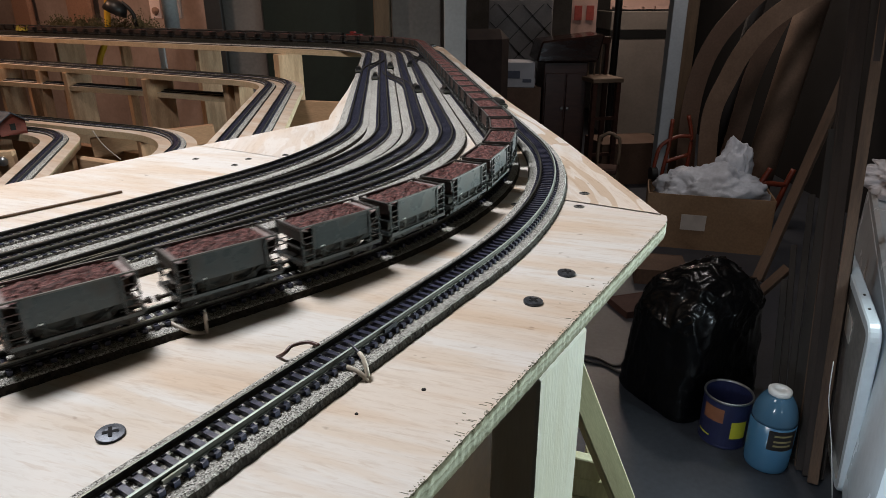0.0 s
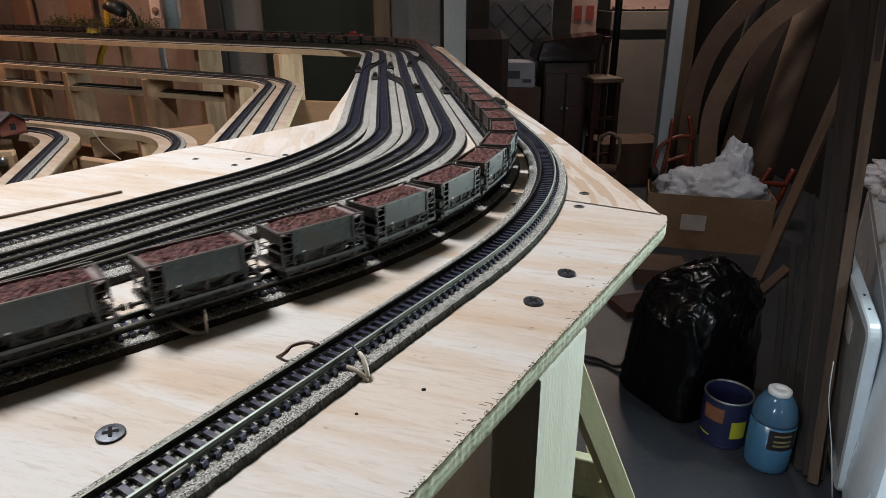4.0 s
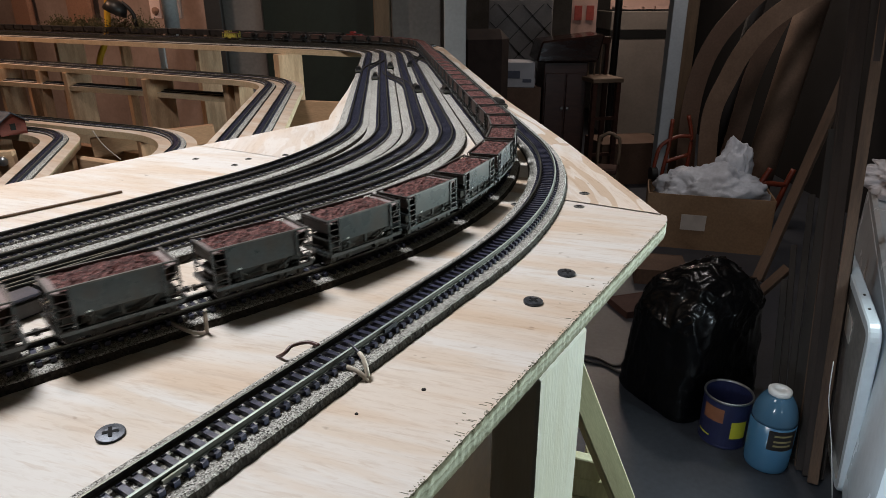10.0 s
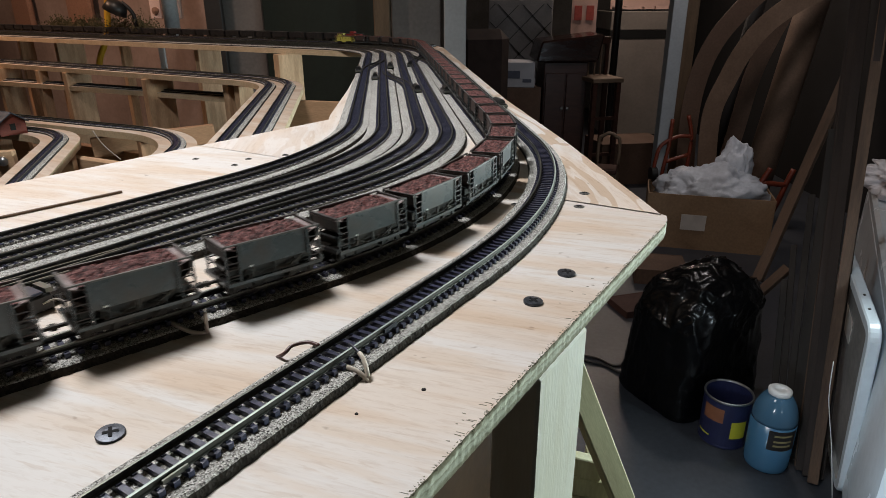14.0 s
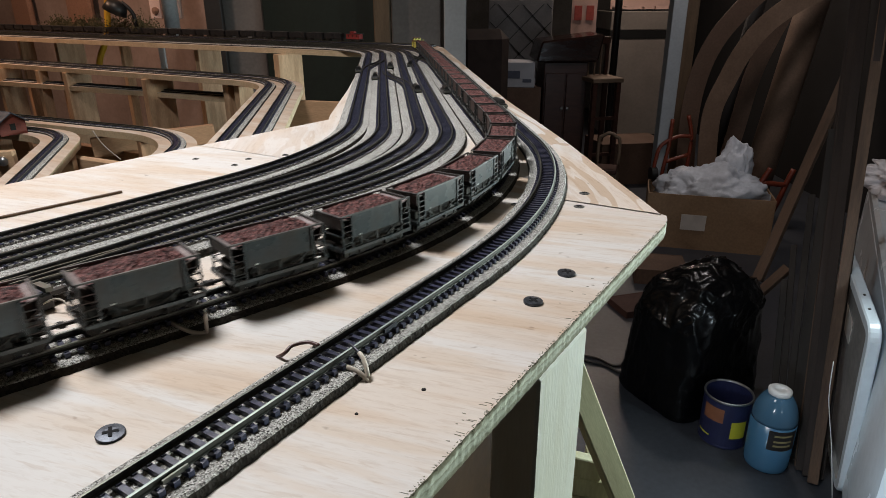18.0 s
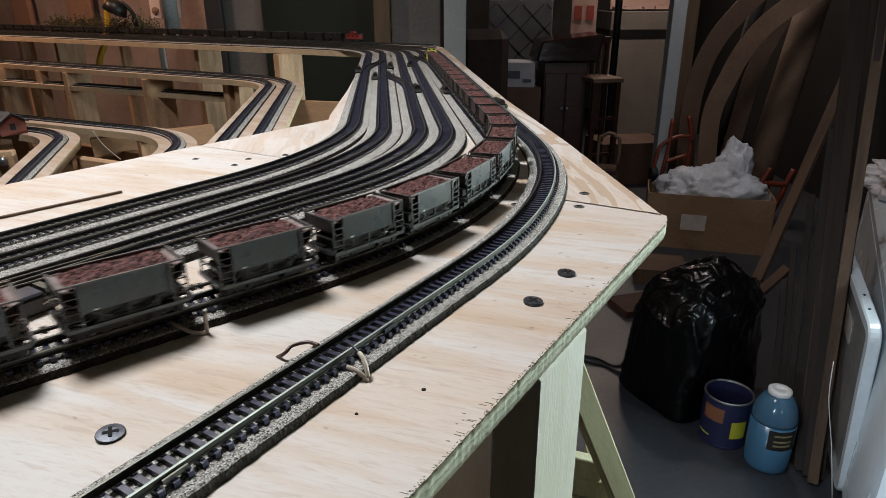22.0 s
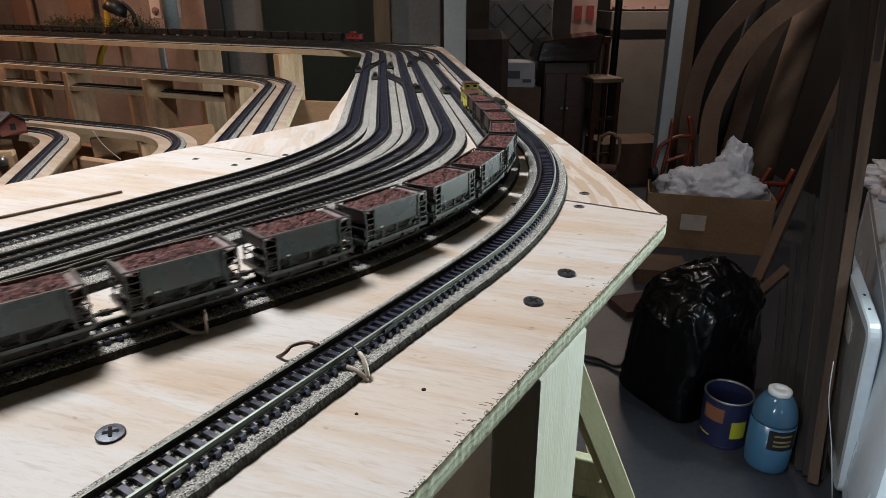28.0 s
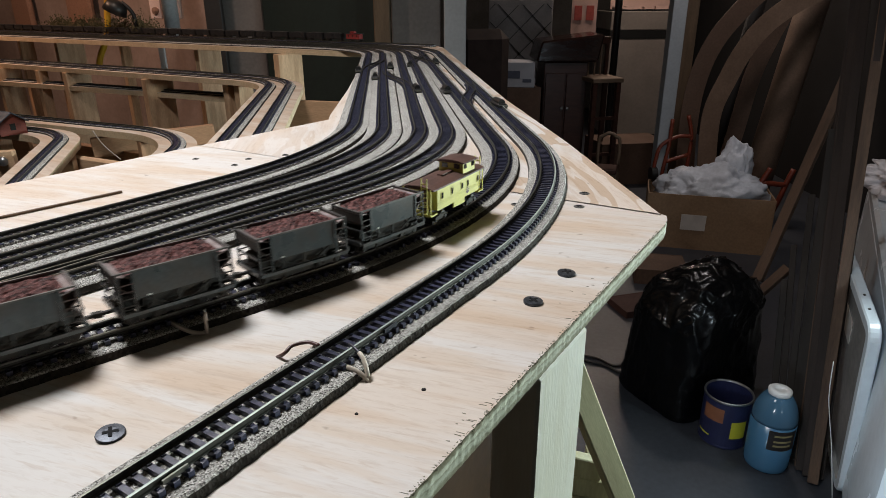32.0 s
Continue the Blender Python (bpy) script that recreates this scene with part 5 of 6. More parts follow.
foot, top, back = Vector((1.0657, 1.3700, 0.0000)), Vector((1.0080, 1.3300, 0.5154)), Vector((1.1207, 1.6200, 0.5650))
up_axis = (top - foot).normalized()
face = (back - top).cross(up_axis).normalized()
side = up_axis.cross(face).normalized()
size_h, size_w = (top - foot).length + 0.02, 0.46
lean = Matrix((face, side, up_axis)).transposed().to_4x4()
lean.translation = foot + up_axis * size_h / 2 + side * (size_w / 2 if side.y > 0 else -size_w / 2)
lid = rounded_panel(size_w, size_h, 0.028, 0.045, lean, [FREEZER], "moulded_lid", "white moulded plastic lid with rounded corners leaning on the freezer", "plastic lid")
# two black discs on the rim carry the shade of screw holes
for k in (0.10, 0.17):
    part("screw_hole", add_lathe(bmesh.new(), [(0.004, 0), (0.003, 0.0015), (0, 0.0012)], 10, pose(0.014, -size_w / 2 + k, size_h / 2)), LABEL_K, lid)
part("sticker", box_bm((0.002, 0.095, 0.072), pose(0.0085, 0.026, 0.128, 4, 0, 0)), TAG, lid, "pale paper sticker")
# white tube stands in for a curved highlight on plastic
strip = part("edging_strip", add_tube(bmesh.new(), [(0.952, 1.35, 0.439), (0.958, 1.35, 0.370), (0.969, 1.35, 0.308), (1.006, 1.35, 0.168), (1.043, 1.35, 0.004)], 0.0012, 8), CAP, None, "", True)
tagged(strip, "thin white tube standing for a highlight on plastic beside the lid", "plastic strip")

# low things on the floor behind the bag
carton("low_carton", 1.05, 2.86, 0, 0.24, 0.22, 0.075, -12, CARD_DARK, "low brown carton lying on the floor", open_top=False)
carton("flat_carton", 0.85, 2.52, 0, 0.20, 0.16, 0.03, 16, CARD_RED, "flat reddish brown carton lying on the floor", open_top=False)
for k, (dx, dy) in enumerate(((0, 0), (0.012, -0.045))):
    cable = part("floor_cable", add_tube(bmesh.new(), [(0.50 + dx, 2.12 + dy, 0.006), (0.58 + dx, 2.085 + dy, 0.006), (0.625 + dx, 2.035 + dy, 0.006), (0.68 + dx, 2.05 + dy, 0.006), (0.78 + dx, 2.12 + dy, 0.006)], 0.005, 8), LABEL_K, None, "", True)
    tagged(cable, "black cable lying on the concrete floor", "cable", "floor cables")

# ---- room beyond the aisle ----
upright("white_post", 1.255, 3.62, 0.075, 0.075, 0, 2.43, WHITE_POST, "white painted post in the aisle", "post")


# ---- small things on the bench ----
SCREW_PALE = material("worn_zinc_screw", (0.17, 0.16, 0.15), 0.45, 0.5, vary=0.2, scale=500, fine=2500, bump=0.1, second=(0.10, 0.095, 0.09))


def screw(x, y, turn, tilt=0.0, r=0.0046, mat=SCREW, sunk=0.0002):
    t = thing("screw", pose(x, y, DECK - sunk, tilt, tilt * 0.6, turn), "dark phosphated cross-head screw driven into the plywood" if mat == SCREW else "worn grey screw sunk flush in the plywood", "screw", "bench screws")
    bm = add_lathe(bmesh.new(), [(r * 0.80, -0.0030), (r * 0.98, 0.0004), (r, 0.0010), (r * 0.96, 0.0013), (r * 0.5, 0.00155), (0.0, 0.0016)], 28)
    part("head", bm, mat, t)
    # raised cross; the slot's shade is its black colour
    bm = box_bm((r * 1.05, r * 0.26, 0.0006), pose(0, 0, 0.00142))
    add_box(bm, (r * 0.26, r * 1.05, 0.0006), pose(0, 0, 0.00144))
    part("cross_slot", bm, RECESS_SHADE, t, "raised black cross painted as the recess's shade")
    return t


for i, (x, y) in enumerate([(-0.096, 0.152), (0.037, 0.237), (0.056, 0.266), (0.091, 0.395), (0.082, 0.367), (-0.195, 0.496), (-0.158, 0.475), (-0.153, 0.495), (-0.127, 0.508), (0.044, 0.372)]):
    screw(x, y, (25, 40, 10, 70, 55, 20, 5, 33, 60, 15)[i], (5.0, 2.0, 1.0, 0, 0, 0, 0, 0, 0, 0)[i], 0.0041 if i < 3 else (0.0033 if i < 5 else 0.0026), SCREW if i < 3 else SCREW_PALE, 0.0002 if i < 3 else 0.0010)


def wire(points, r, mat, label):
    return tagged(part("feeder_wire", add_tube(bmesh.new(), [(x, y, DECK + z) for x, y, z in points], r, 8), mat, None, "", True), label, "wire", "feeder wires")


wire([(-0.0433, 0.1949, 0.0045), (-0.0477, 0.1973, 0.0045), (-0.0528, 0.1959, 0.0040), (-0.0552, 0.1931, 0.0025), (-0.0592, 0.1959, -0.0010)], 0.0007, WIRE_BROWN, "brown feeder wire looping from the rail into the plywood")
wire([(-0.0323, 0.1919, 0.0068), (-0.0303, 0.1890, 0.0072), (-0.0279, 0.1860, 0.0065)], 0.00045, SCREW, "bare feeder wire soldered to the rail")
wire([(-0.0282, 0.1864, 0.0065), (-0.0268, 0.1842, 0.0060), (-0.0256, 0.1818, 0.0040), (-0.0247, 0.1798, 0.0012)], 0.0008, WIRE_WHITE, "cream feeder wire from the rail into the plywood")
wire([(-0.0318, 0.1815, 0.0042), (-0.0290, 0.1806, 0.0034), (-0.0262, 0.1797, 0.0018), (-0.0243, 0.1793, -0.0010)], 0.0008, WIRE_WHITE, "cream feeder wire lying on the cork")
wire([(-0.1062, 0.2168, 0.0045), (-0.0997, 0.2118, 0.0035), (-0.0933, 0.2097, 0.0020), (-0.0896, 0.2117, 0.0004), (-0.0904, 0.2156, -0.0020)], 0.0008, WIRE_WHITE, "cream feeder wire from the train's rail into the plywood")
wire([(-0.0890, 0.2124, -0.002), (-0.0888, 0.2126, 0.004), (-0.0887, 0.2129, 0.0095)], 0.0008, WIRE_WHITE, "cut cream wire end standing up from the bench")

stick = board("wood_strip", (-0.30, 0.297, DECK + 0.0009), (-0.209, 0.4015, DECK + 0.0009), 0.0017, 0.0014, STUD, "thin dark wood strip lying on the bench", "wood strip", up=(0.7, -0.7, 0), bevel=0.0002)

# rail joiners on the outer track
def joiner(line, s, side, mat):
    x, y, a = line.at(s)
    bm = box_bm((0.0075, 0.0006, 0.0013), pose(0, -side * 1.0 - (0.0011 if side > 0 else -0.0011), 0.0058))
    add_box(bm, (0.0075, 0.0006, 0.0013), pose(0, -side + (0.0009 if side > 0 else -0.0009), 0.0058))
    return tagged(part("rail_joiner", bm, mat, None, "", m=pose(x, y, DECK, 0, 0, math.degrees(a))), "small metal rail joiner on the outer track", "rail joiner", "rail joiners")


joiner(TRACKS["f"], BACK + 0.008, HALF, RAIL)
joiner(TRACKS["f"], BACK + 0.0985, HALF, SCREW)

# torn veneer along the sawn edge
rng = random.Random(9)
v, f = [], []
for i in range(1238):
    d = rng.uniform(0.012, 0.5) if i < 1200 else rng.choice((0.10, 0.13, 0.19, 0.215, 0.24, 0.30, 0.37)) + rng.gauss(0, 0.008)
    inset = rng.uniform(-0.0005, 0.0009) if i < 1200 else abs(rng.gauss(0, 0.006))
    p = E0 + RDIR * d - Vector((EDGE_OUT.x, EDGE_OUT.y)) * inset
    n = rng.uniform(0.0002, 0.0007) if i < 1200 else rng.uniform(0.0006, 0.0028)
    w = rng.uniform(0.00006, 0.00018) if i < 1200 else rng.uniform(0.00006, 0.0002)
    g = radians(-19 + rng.uniform(-50, 50) if i < 1200 else -19 + rng.uniform(-7, 7))
    gx, gy, h0 = math.cos(g), math.sin(g), (rng.uniform(0.00005, 0.0002) if i < 1200 else 0.00015)
    b = len(v)
    for q, h in ((0, -0.0004), (0, h0), (1, -0.0002), (1, h0 * 0.6)):
        for k in (-1, 1):
            v.append((p.x - gx * n * q - gy * w * k * (1 - 0.6 * q), p.y - gy * n * q + gx * w * k * (1 - 0.6 * q), DECK + h))
    f += [(b, b + 1, b + 3, b + 2), (b + 2, b + 3, b + 7, b + 6), (b + 4, b + 6, b + 7, b + 5), (b, b + 2, b + 6, b + 4), (b + 1, b + 5, b + 7, b + 3)]
SPLINTER = material("torn_veneer", (0.27, 0.26, 0.18), 0.85, vary=0.4, scale=400, bump=0)
sp = place("splinters", mesh_of("splinters", v, f, SPLINTER))
tagged(sp, "torn dark veneer splinters along the plywood edge", "splinters", kind="stuff")


# crossovers and their switch machines
def crossover(line, s, shift, r=0.42):
    """An S of track that leads from line at s to its neighbour, shift to the right."""
    x, y, a = line.at(s)
    k = 1 if shift > 0 else -1
    th = math.acos(1 - abs(shift) / (2 * r))
    ln = Line(x, y, a, [(r, -k * th), (r, k * th)])
    return lay_track(ln, 0.0, ln.length, 9, 9, DECK + 0.0034, "black crossover track between two neighbouring lines", roadbed=False, group="crossovers")


crossover(TRACKS["a"], BACK + 0.85, 0.030)
crossover(TRACKS["c"], BACK + 0.62, -0.030)
crossover(TRACKS["e"], E_ZERO + 0.60, 0.030)
crossover(TRACKS["d"], 1.08, 0.030)
crossover(TRACKS["e"], E_ZERO + 1.12, -0.030)


def switch_machine(x, y, turn):
    t = thing("switch_machine", pose(x, y, DECK + 0.0032, 0, 0, turn), "black plastic switch machine beside a turnout", "switch machine", "switch machines")
    bm = box_bm((0.030, 0.0115, 0.0055), pose(0, 0, 0.00275), 0.0012)
    part("case", bm, BLACK_PLASTIC, t)
    part("coil_cover", add_rod(bmesh.new(), (-0.012, 0, 0.0066), (0.010, 0, 0.0066), 0.0036, 14), BLACK_PLASTIC, t, smooth=False)
    part("lever", box_bm((0.008, 0.003, 0.002), pose(0.018, 0, 0.0045)), BLACK_PLASTIC, t)
    part("screw_terminal", box_bm((0.003, 0.010, 0.0022), pose(-0.0165, 0, 0.003)), RAIL, t, "small metal terminals")
    return t


for x, y, a in [(-0.140, 1.106, 95), (-0.092, 1.172, 95), (-0.102, 1.003, 95), (-0.034, 0.860, 100), (-0.058, 1.202, 95), (-0.013, 1.257, 100), (0.005, 0.848, 100), (0.063, 0.729, 105)]:
    switch_machine(x, y, a)


COVER_BLUE = material("blue_black_plastic", (0.050, 0.057, 0.080), 0.33, vary=0.15, scale=150, fine=1500, bump=0.05)
sw = thing("switch_machine", pose(-0.1715, 0.2225, DECK + 0.0004, 0, 0, 58), "blue-black switch machine with a flat cover beside the turnout", "switch machine", "switch machines")
part("case", box_bm((0.034, 0.0120, 0.0070), pose(0, 0, 0.0035), 0.0008), BLACK_PLASTIC, sw)
part("cover", box_bm((0.030, 0.0112, 0.0014), pose(-0.001, 0, 0.0078), 0.0005), COVER_BLUE, sw, "flat blue-grey cover plate")
part("lever", box_bm((0.009, 0.0030, 0.0018), pose(0.0205, 0, 0.0045)), BLACK_PLASTIC, sw)
part("screw_terminal", box_bm((0.0030, 0.0095, 0.0020), pose(0.0165, 0, 0.0080)), RAIL, sw, "small metal terminals")
wire([(-0.1600, 0.2300, 0.0040), (-0.1560, 0.2318, 0.0052), (-0.1515, 0.2305, 0.0045), (-0.1490, 0.2280, 0.0010)], 0.0004, WIRE_WHITE, "thin pale wire beside the switch machine")


# discs lie on the sheet; black colour gives the holes their shade
HOLE = material("hole_shade", (0.01, 0.008, 0.006), 0.9, bump=0)
for x, y, r in ((-0.0064, 0.1743, 0.0008), (-0.0264, 0.1616, 0.0006)):
    tagged(part("nail_hole", add_lathe(bmesh.new(), [(r, 0.0), (r * 0.9, 0.00025), (0, 0.00022)], 10), HOLE, None, "", m=pose(x, y, DECK)), "tiny black disc painted as the shade of a nail hole", "nail hole", "nail holes")


# ---- under the bench: brace and crate slats ----
def rail_board(a, b, w, label, category, mat=None, thick=0.019, up=(0.35, -1, 0.3), group=""):
    return board("brace_board", a, b, w, thick, mat or PINE_WARM, label, category, group, up=up)


rail_board((0.0409, 0.3653, 1.1425), (0.5035, 0.6402, 0.0020), 0.012, "diagonal pale pine brace under the bench", "brace")
crate = thing("slatted_crate", pose(0, 0, 0), "pale pine slatted crate under the bench", "crate")
for a, b in (((0.1021, 0.4700, 0.8780), (0.1447, 0.4700, 0.8650)), ((0.1034, 0.4700, 0.8556), (0.1561, 0.4700, 0.8429)), ((0.1048, 0.4700, 0.8332), (0.1679, 0.4700, 0.8187))):
    m, n = beam_matrix(a, b)
    part("slat", box_bm((0.012, 0.020, n), m, 0.001), PINE_WARM, crate)
for x, y in ((0.109, 0.494), (0.146, 0.494)):
    part("post", box_bm((0.02, 0.019, 0.866), pose(x, y, 0.433)), PINE_WARM, crate)


# ---- clutter in the back room ----
DARK_WOOD = material("dark_stained_wood", (0.058, 0.026, 0.019), 0.35, vary=0.15, scale=8, fine=80, bump=0.1, stretch=(1, 5, 5))
DARK_GLOSS = material("glossy_dark_wood", (0.026, 0.013, 0.011), 0.15, vary=0.15, scale=8, fine=80, bump=0.05, stretch=(1, 5, 5))
DARK_CLOTH = material("dark_upholstery", (0.030, 0.017, 0.014), 0.8, vary=0.2, scale=10, fine=200, bump=0.3)
TAN_WOOD = material("tan_wood", (0.17, 0.115, 0.075), 0.6, vary=0.1, scale=8, fine=90, bump=0.1)
LATTICE_GREY = material("faded_grey_board", (0.27, 0.26, 0.26), 0.7, vary=0.12, scale=4, fine=80, bump=0.05)
BEIGE = material("beige_enamel", (0.23, 0.205, 0.185), 0.4, vary=0.06, scale=5, fine=50, bump=0.03)
BLACK = material("black_band", (0.012, 0.012, 0.012), 0.4, vary=0.1, bump=0)
PAPER = material("pinkish_paper", (0.62, 0.42, 0.36), 0.7, vary=0.06, scale=10, bump=0)
RED_INK = material("red_print", (0.45, 0.08, 0.06), 0.6, vary=0.1, bump=0)
BOX_WHITE = material("white_printed_carton", (0.45, 0.46, 0.50), 0.6, vary=0.06, scale=10, bump=0.02)
BOX_INK = material("blue_grey_print", (0.09, 0.10, 0.14), 0.6, vary=0.06, bump=0)

# cabinet with a deep glossy overhanging top
sb = thing("sideboard", pose(0.855, 4.72, 0), "dark stained wooden cabinet with a deep glossy top", "sideboard")
part("carcass", box_bm((0.30, 0.34, 0.84), pose(0, 0, 0.44), 0.006), DARK_WOOD, sb)
hood = box_bm((0.42, 0.42, 0.155), pose(0, 0, 0.94), 0.012)
for v in hood.verts:
    if v.co.z > 0.95:
        v.co.x += 0.03
        v.co.z += 0.11 * v.co.x
part("top", hood, DARK_GLOSS, sb, "glossy dark top")
for q in (-1, 1):
    d = part("door", box_bm((0.135, 0.016, 0.70), pose(q * 0.072, -0.1785, 0.44), 0.004), DARK_WOOD, sb)
    part("knob", add_lathe(bmesh.new(), [(0.006, 0), (0.012, 0.010), (0.008, 0.018), (0, 0.02)], 12, pose(q * 0.02, -0.1865, 0.55, 90, 0, 0)), TIN, d)
part("plinth", box_bm((0.28, 0.32, 0.02), pose(0, 0, 0.01)), BLACK, sb)

# armchair
ac = thing("armchair", pose(0.30, 4.05, 0, 0, 0, 10), "dark upholstered armchair in the dim back room", "armchair")
part("seat", box_bm((0.36, 0.55, 0.40), pose(0, 0, 0.22), 0.05), DARK_CLOTH, ac)
part("backrest", box_bm((0.34, 0.16, 0.78), pose(0, 0.24, 0.70), 0.06), DARK_CLOTH, ac)
for q in (-1, 1):
    part("armrest", box_bm((0.12, 0.56, 0.58), pose(q * 0.20, 0, 0.30), 0.05), DARK_CLOTH, ac)

# board with a diamond lattice
lt = thing("lattice_board", pose(0.62, 5.35, 0, 0, 0, -6), "grey board with a dark diamond lattice", "lattice")
part("board", box_bm((0.50, 0.02, 1.25), pose(0, 0, 0.635), 0.004), LATTICE_GREY, lt)
for k in range(-3, 7):
    for q in (-1, 1):
        x0, z0 = -0.24, k * 0.19 + 0.05 if q > 0 else k * 0.19 + 0.53
        pts = [(x0 + s, z0 + q * s * 1.0) for s in np.linspace(0, 0.48, 25)]
        pts = [(x, z) for x, z in pts if 0.02 < z < 1.24]
        if len(pts) > 2:
            a, b = pts[0], pts[-1]
            m, n = beam_matrix((a[0], -0.0145 - 0.005 * (q > 0), a[1]), (b[0], -0.0145 - 0.005 * (q > 0), b[1]))
            part("strip", box_bm((0.022, 0.005, n), m), BLACK, lt)

# white cartons
c1 = thing("tall_carton", pose(0.41, 4.62, 0, 0, 0, 6), "plain brown carton under white printed boxes", "cardboard box")
part("carton", box_bm((0.50, 0.36, 0.70), pose(0, 0, 0.35), 0.003), CARD_DARK, c1)
for dx, turn, w in ((-0.10, 8, 0.24), (0.14, -10, 0.20)):
    c = thing("printed_carton", pose(0.41 + dx, 4.60, 0.7005, 0, 0, turn), "white printed carton standing on a brown box", "carton", "printed cartons")
    part("carton", box_bm((w, 0.24, 0.165), pose(0, 0, 0.0825), 0.002), BOX_WHITE, c)
    part("print_bar", box_bm((w * 0.42, 0.002, 0.05), pose(-w * 0.2, -0.1212, 0.085)), BOX_INK, c)
    part("print_bar", box_bm((w * 0.30, 0.002, 0.022), pose(w * 0.25, -0.1212, 0.045)), BOX_INK, c)

# chair with a spindled back
st = thing("wooden_chair", pose(1.085, 4.50, 0, 0, 0, 12), "old tan wooden chair with a spindled back", "chair")
part("seat", box_bm((0.22, 0.26, 0.03), pose(0, 0, 0.755), 0.004), TAN_WOOD, st)
for q in (-1, 1):
    for k in (-1, 1):
        part("leg", box_bm((0.03, 0.03, 0.74), pose(q * 0.085, k * 0.10, 0.37)), DARK_WOOD, st)
    part("back_post", box_bm((0.022, 0.022, 0.24), pose(q * 0.085, 0.11, 0.89)), DARK_WOOD, st)
for x in (-0.045, 0.0, 0.045):
    part("spindle", add_rod(bmesh.new(), (x, 0.11, 0.77), (x, 0.11, 0.985), 0.007, 8), TAN_WOOD, st)
part("top_rail", box_bm((0.21, 0.024, 0.05), pose(0, 0.11, 1.0), 0.006), DARK_WOOD, st)
for z in (0.25, 0.5):
    part("rung", box_bm((0.14, 0.02, 0.02), pose(0, -0.10, z)), DARK_WOOD, st)

# low round-backed chair
rb = thing("small_chair", pose(1.035, 3.95, 0, 0, 0, -20), "small wooden chair with a rounded back", "chair")
part("seat", box_bm((0.14, 0.16, 0.03), pose(0, 0, 0.26), 0.006), DARK_WOOD, rb)
arch = [(-0.065, 0.07, 0.012), (-0.065, 0.07, 0.40), (-0.04, 0.07, 0.455), (0, 0.07, 0.475), (0.04, 0.07, 0.455), (0.065, 0.07, 0.40), (0.065, 0.07, 0.012)]
part("back_frame", add_tube(bmesh.new(), arch, 0.011, 8), TAN_WOOD, rb, smooth=True)
for q in (-1, 1):
    part("leg", box_bm((0.024, 0.024, 0.245), pose(q * 0.055, -0.06, 0.1225)), TAN_WOOD, rb)

cx = carton("low_carton", 1.36, 4.70, 0, 0.50, 0.36, 0.30, 8, CARD_DARK, "low brown carton on the floor of the back room", open_top=False)

# refrigerator-like cabinet with a dark band, shelf and things on it
fr = thing("storage_cabinet", pose(1.86, 6.30, 0), "beige enamelled cabinet with a dark band", "cabinet")
part("body", box_bm((0.72, 0.60, 0.86), pose(0, 0, 0.50), 0.008), BEIGE, fr)
part("band", box_bm((0.73, 0.61, 0.07), pose(0, 0, 0.966)), BLACK, fr)
part("upper_door", box_bm((0.72, 0.60, 0.16), pose(0, 0, 1.082), 0.006), BEIGE, fr)
part("base", box_bm((0.70, 0.56, 0.07), pose(0, 0, 0.035)), BLACK, fr)
tray = thing("shelf_tray", pose(1.86, 6.16, 1.1625), "dark tray with pale papers on the cabinet", "tray")
part("tray", box_bm((0.70, 0.30, 0.012), pose(0, 0, 0.006)), BLACK, tray)
for i, x in enumerate((-0.28, -0.17, -0.02, 0.10, 0.24)):
    pk = thing("pale_packet", pose(1.86 + x, 6.10, 1.175, 0, 0, (8, -5, 3, -9, 4)[i]), "pale paper packet lying on the tray", "packet", "packets")
    part("packet", box_bm(((0.09, 0.11, 0.08, 0.10, 0.12)[i], 0.08, (0.02, 0.03, 0.018, 0.03, 0.022)[i]), pose(0, 0, 0.012)), PAPER, pk)
sheet = part("pink_panel", box_bm((0.56, 0.01, 0.42), pose(0, 0, 0)), PAPER, None, "", m=pose(1.86, 6.42, 1.375, -8, 0, 0))
tagged(sheet, "large pinkish sheet leaning behind the tray", "sheet")
pipe = part("standpipe", add_lathe(bmesh.new(), [(0.028, 0), (0.028, 2.44)], 16), BLACK, None, "", True, pose(1.36, 5.25, 0))
tagged(pipe, "dark iron standpipe from floor to ceiling", "pipe")
poster = thing("wall_notice", pose(1.13, 5.40, 1.10), "pinkish notice with red blocks on a board", "notice")
part("backing", box_bm((0.20, 0.012, 0.50), pose(0, 0, 0.05)), PAPER, poster)
for x in (-0.05, 0.045):
    part("red_block", box_bm((0.06, 0.004, 0.11), pose(x, -0.0085, 0.06)), RED_INK, poster)
part("stand", box_bm((0.03, 0.03, 0.90), pose(0, 0.022, -0.65)), DARK_WOOD, poster)

# brown door frame behind the white post
upright("door_jamb", 1.435, 3.95, 0.08, 0.10, 0, 2.43, STUD, "brown wooden door jamb", "jamb")


# orange hand truck and clamps beside the box
def tube_thing(name, runs, r, label, category):
    t = thing(name, Matrix(), label, category)
    for nm, pts in runs:
        part(nm, add_tube(bmesh.new(), pts, r, 8), ORANGE, t, smooth=True)
    return t


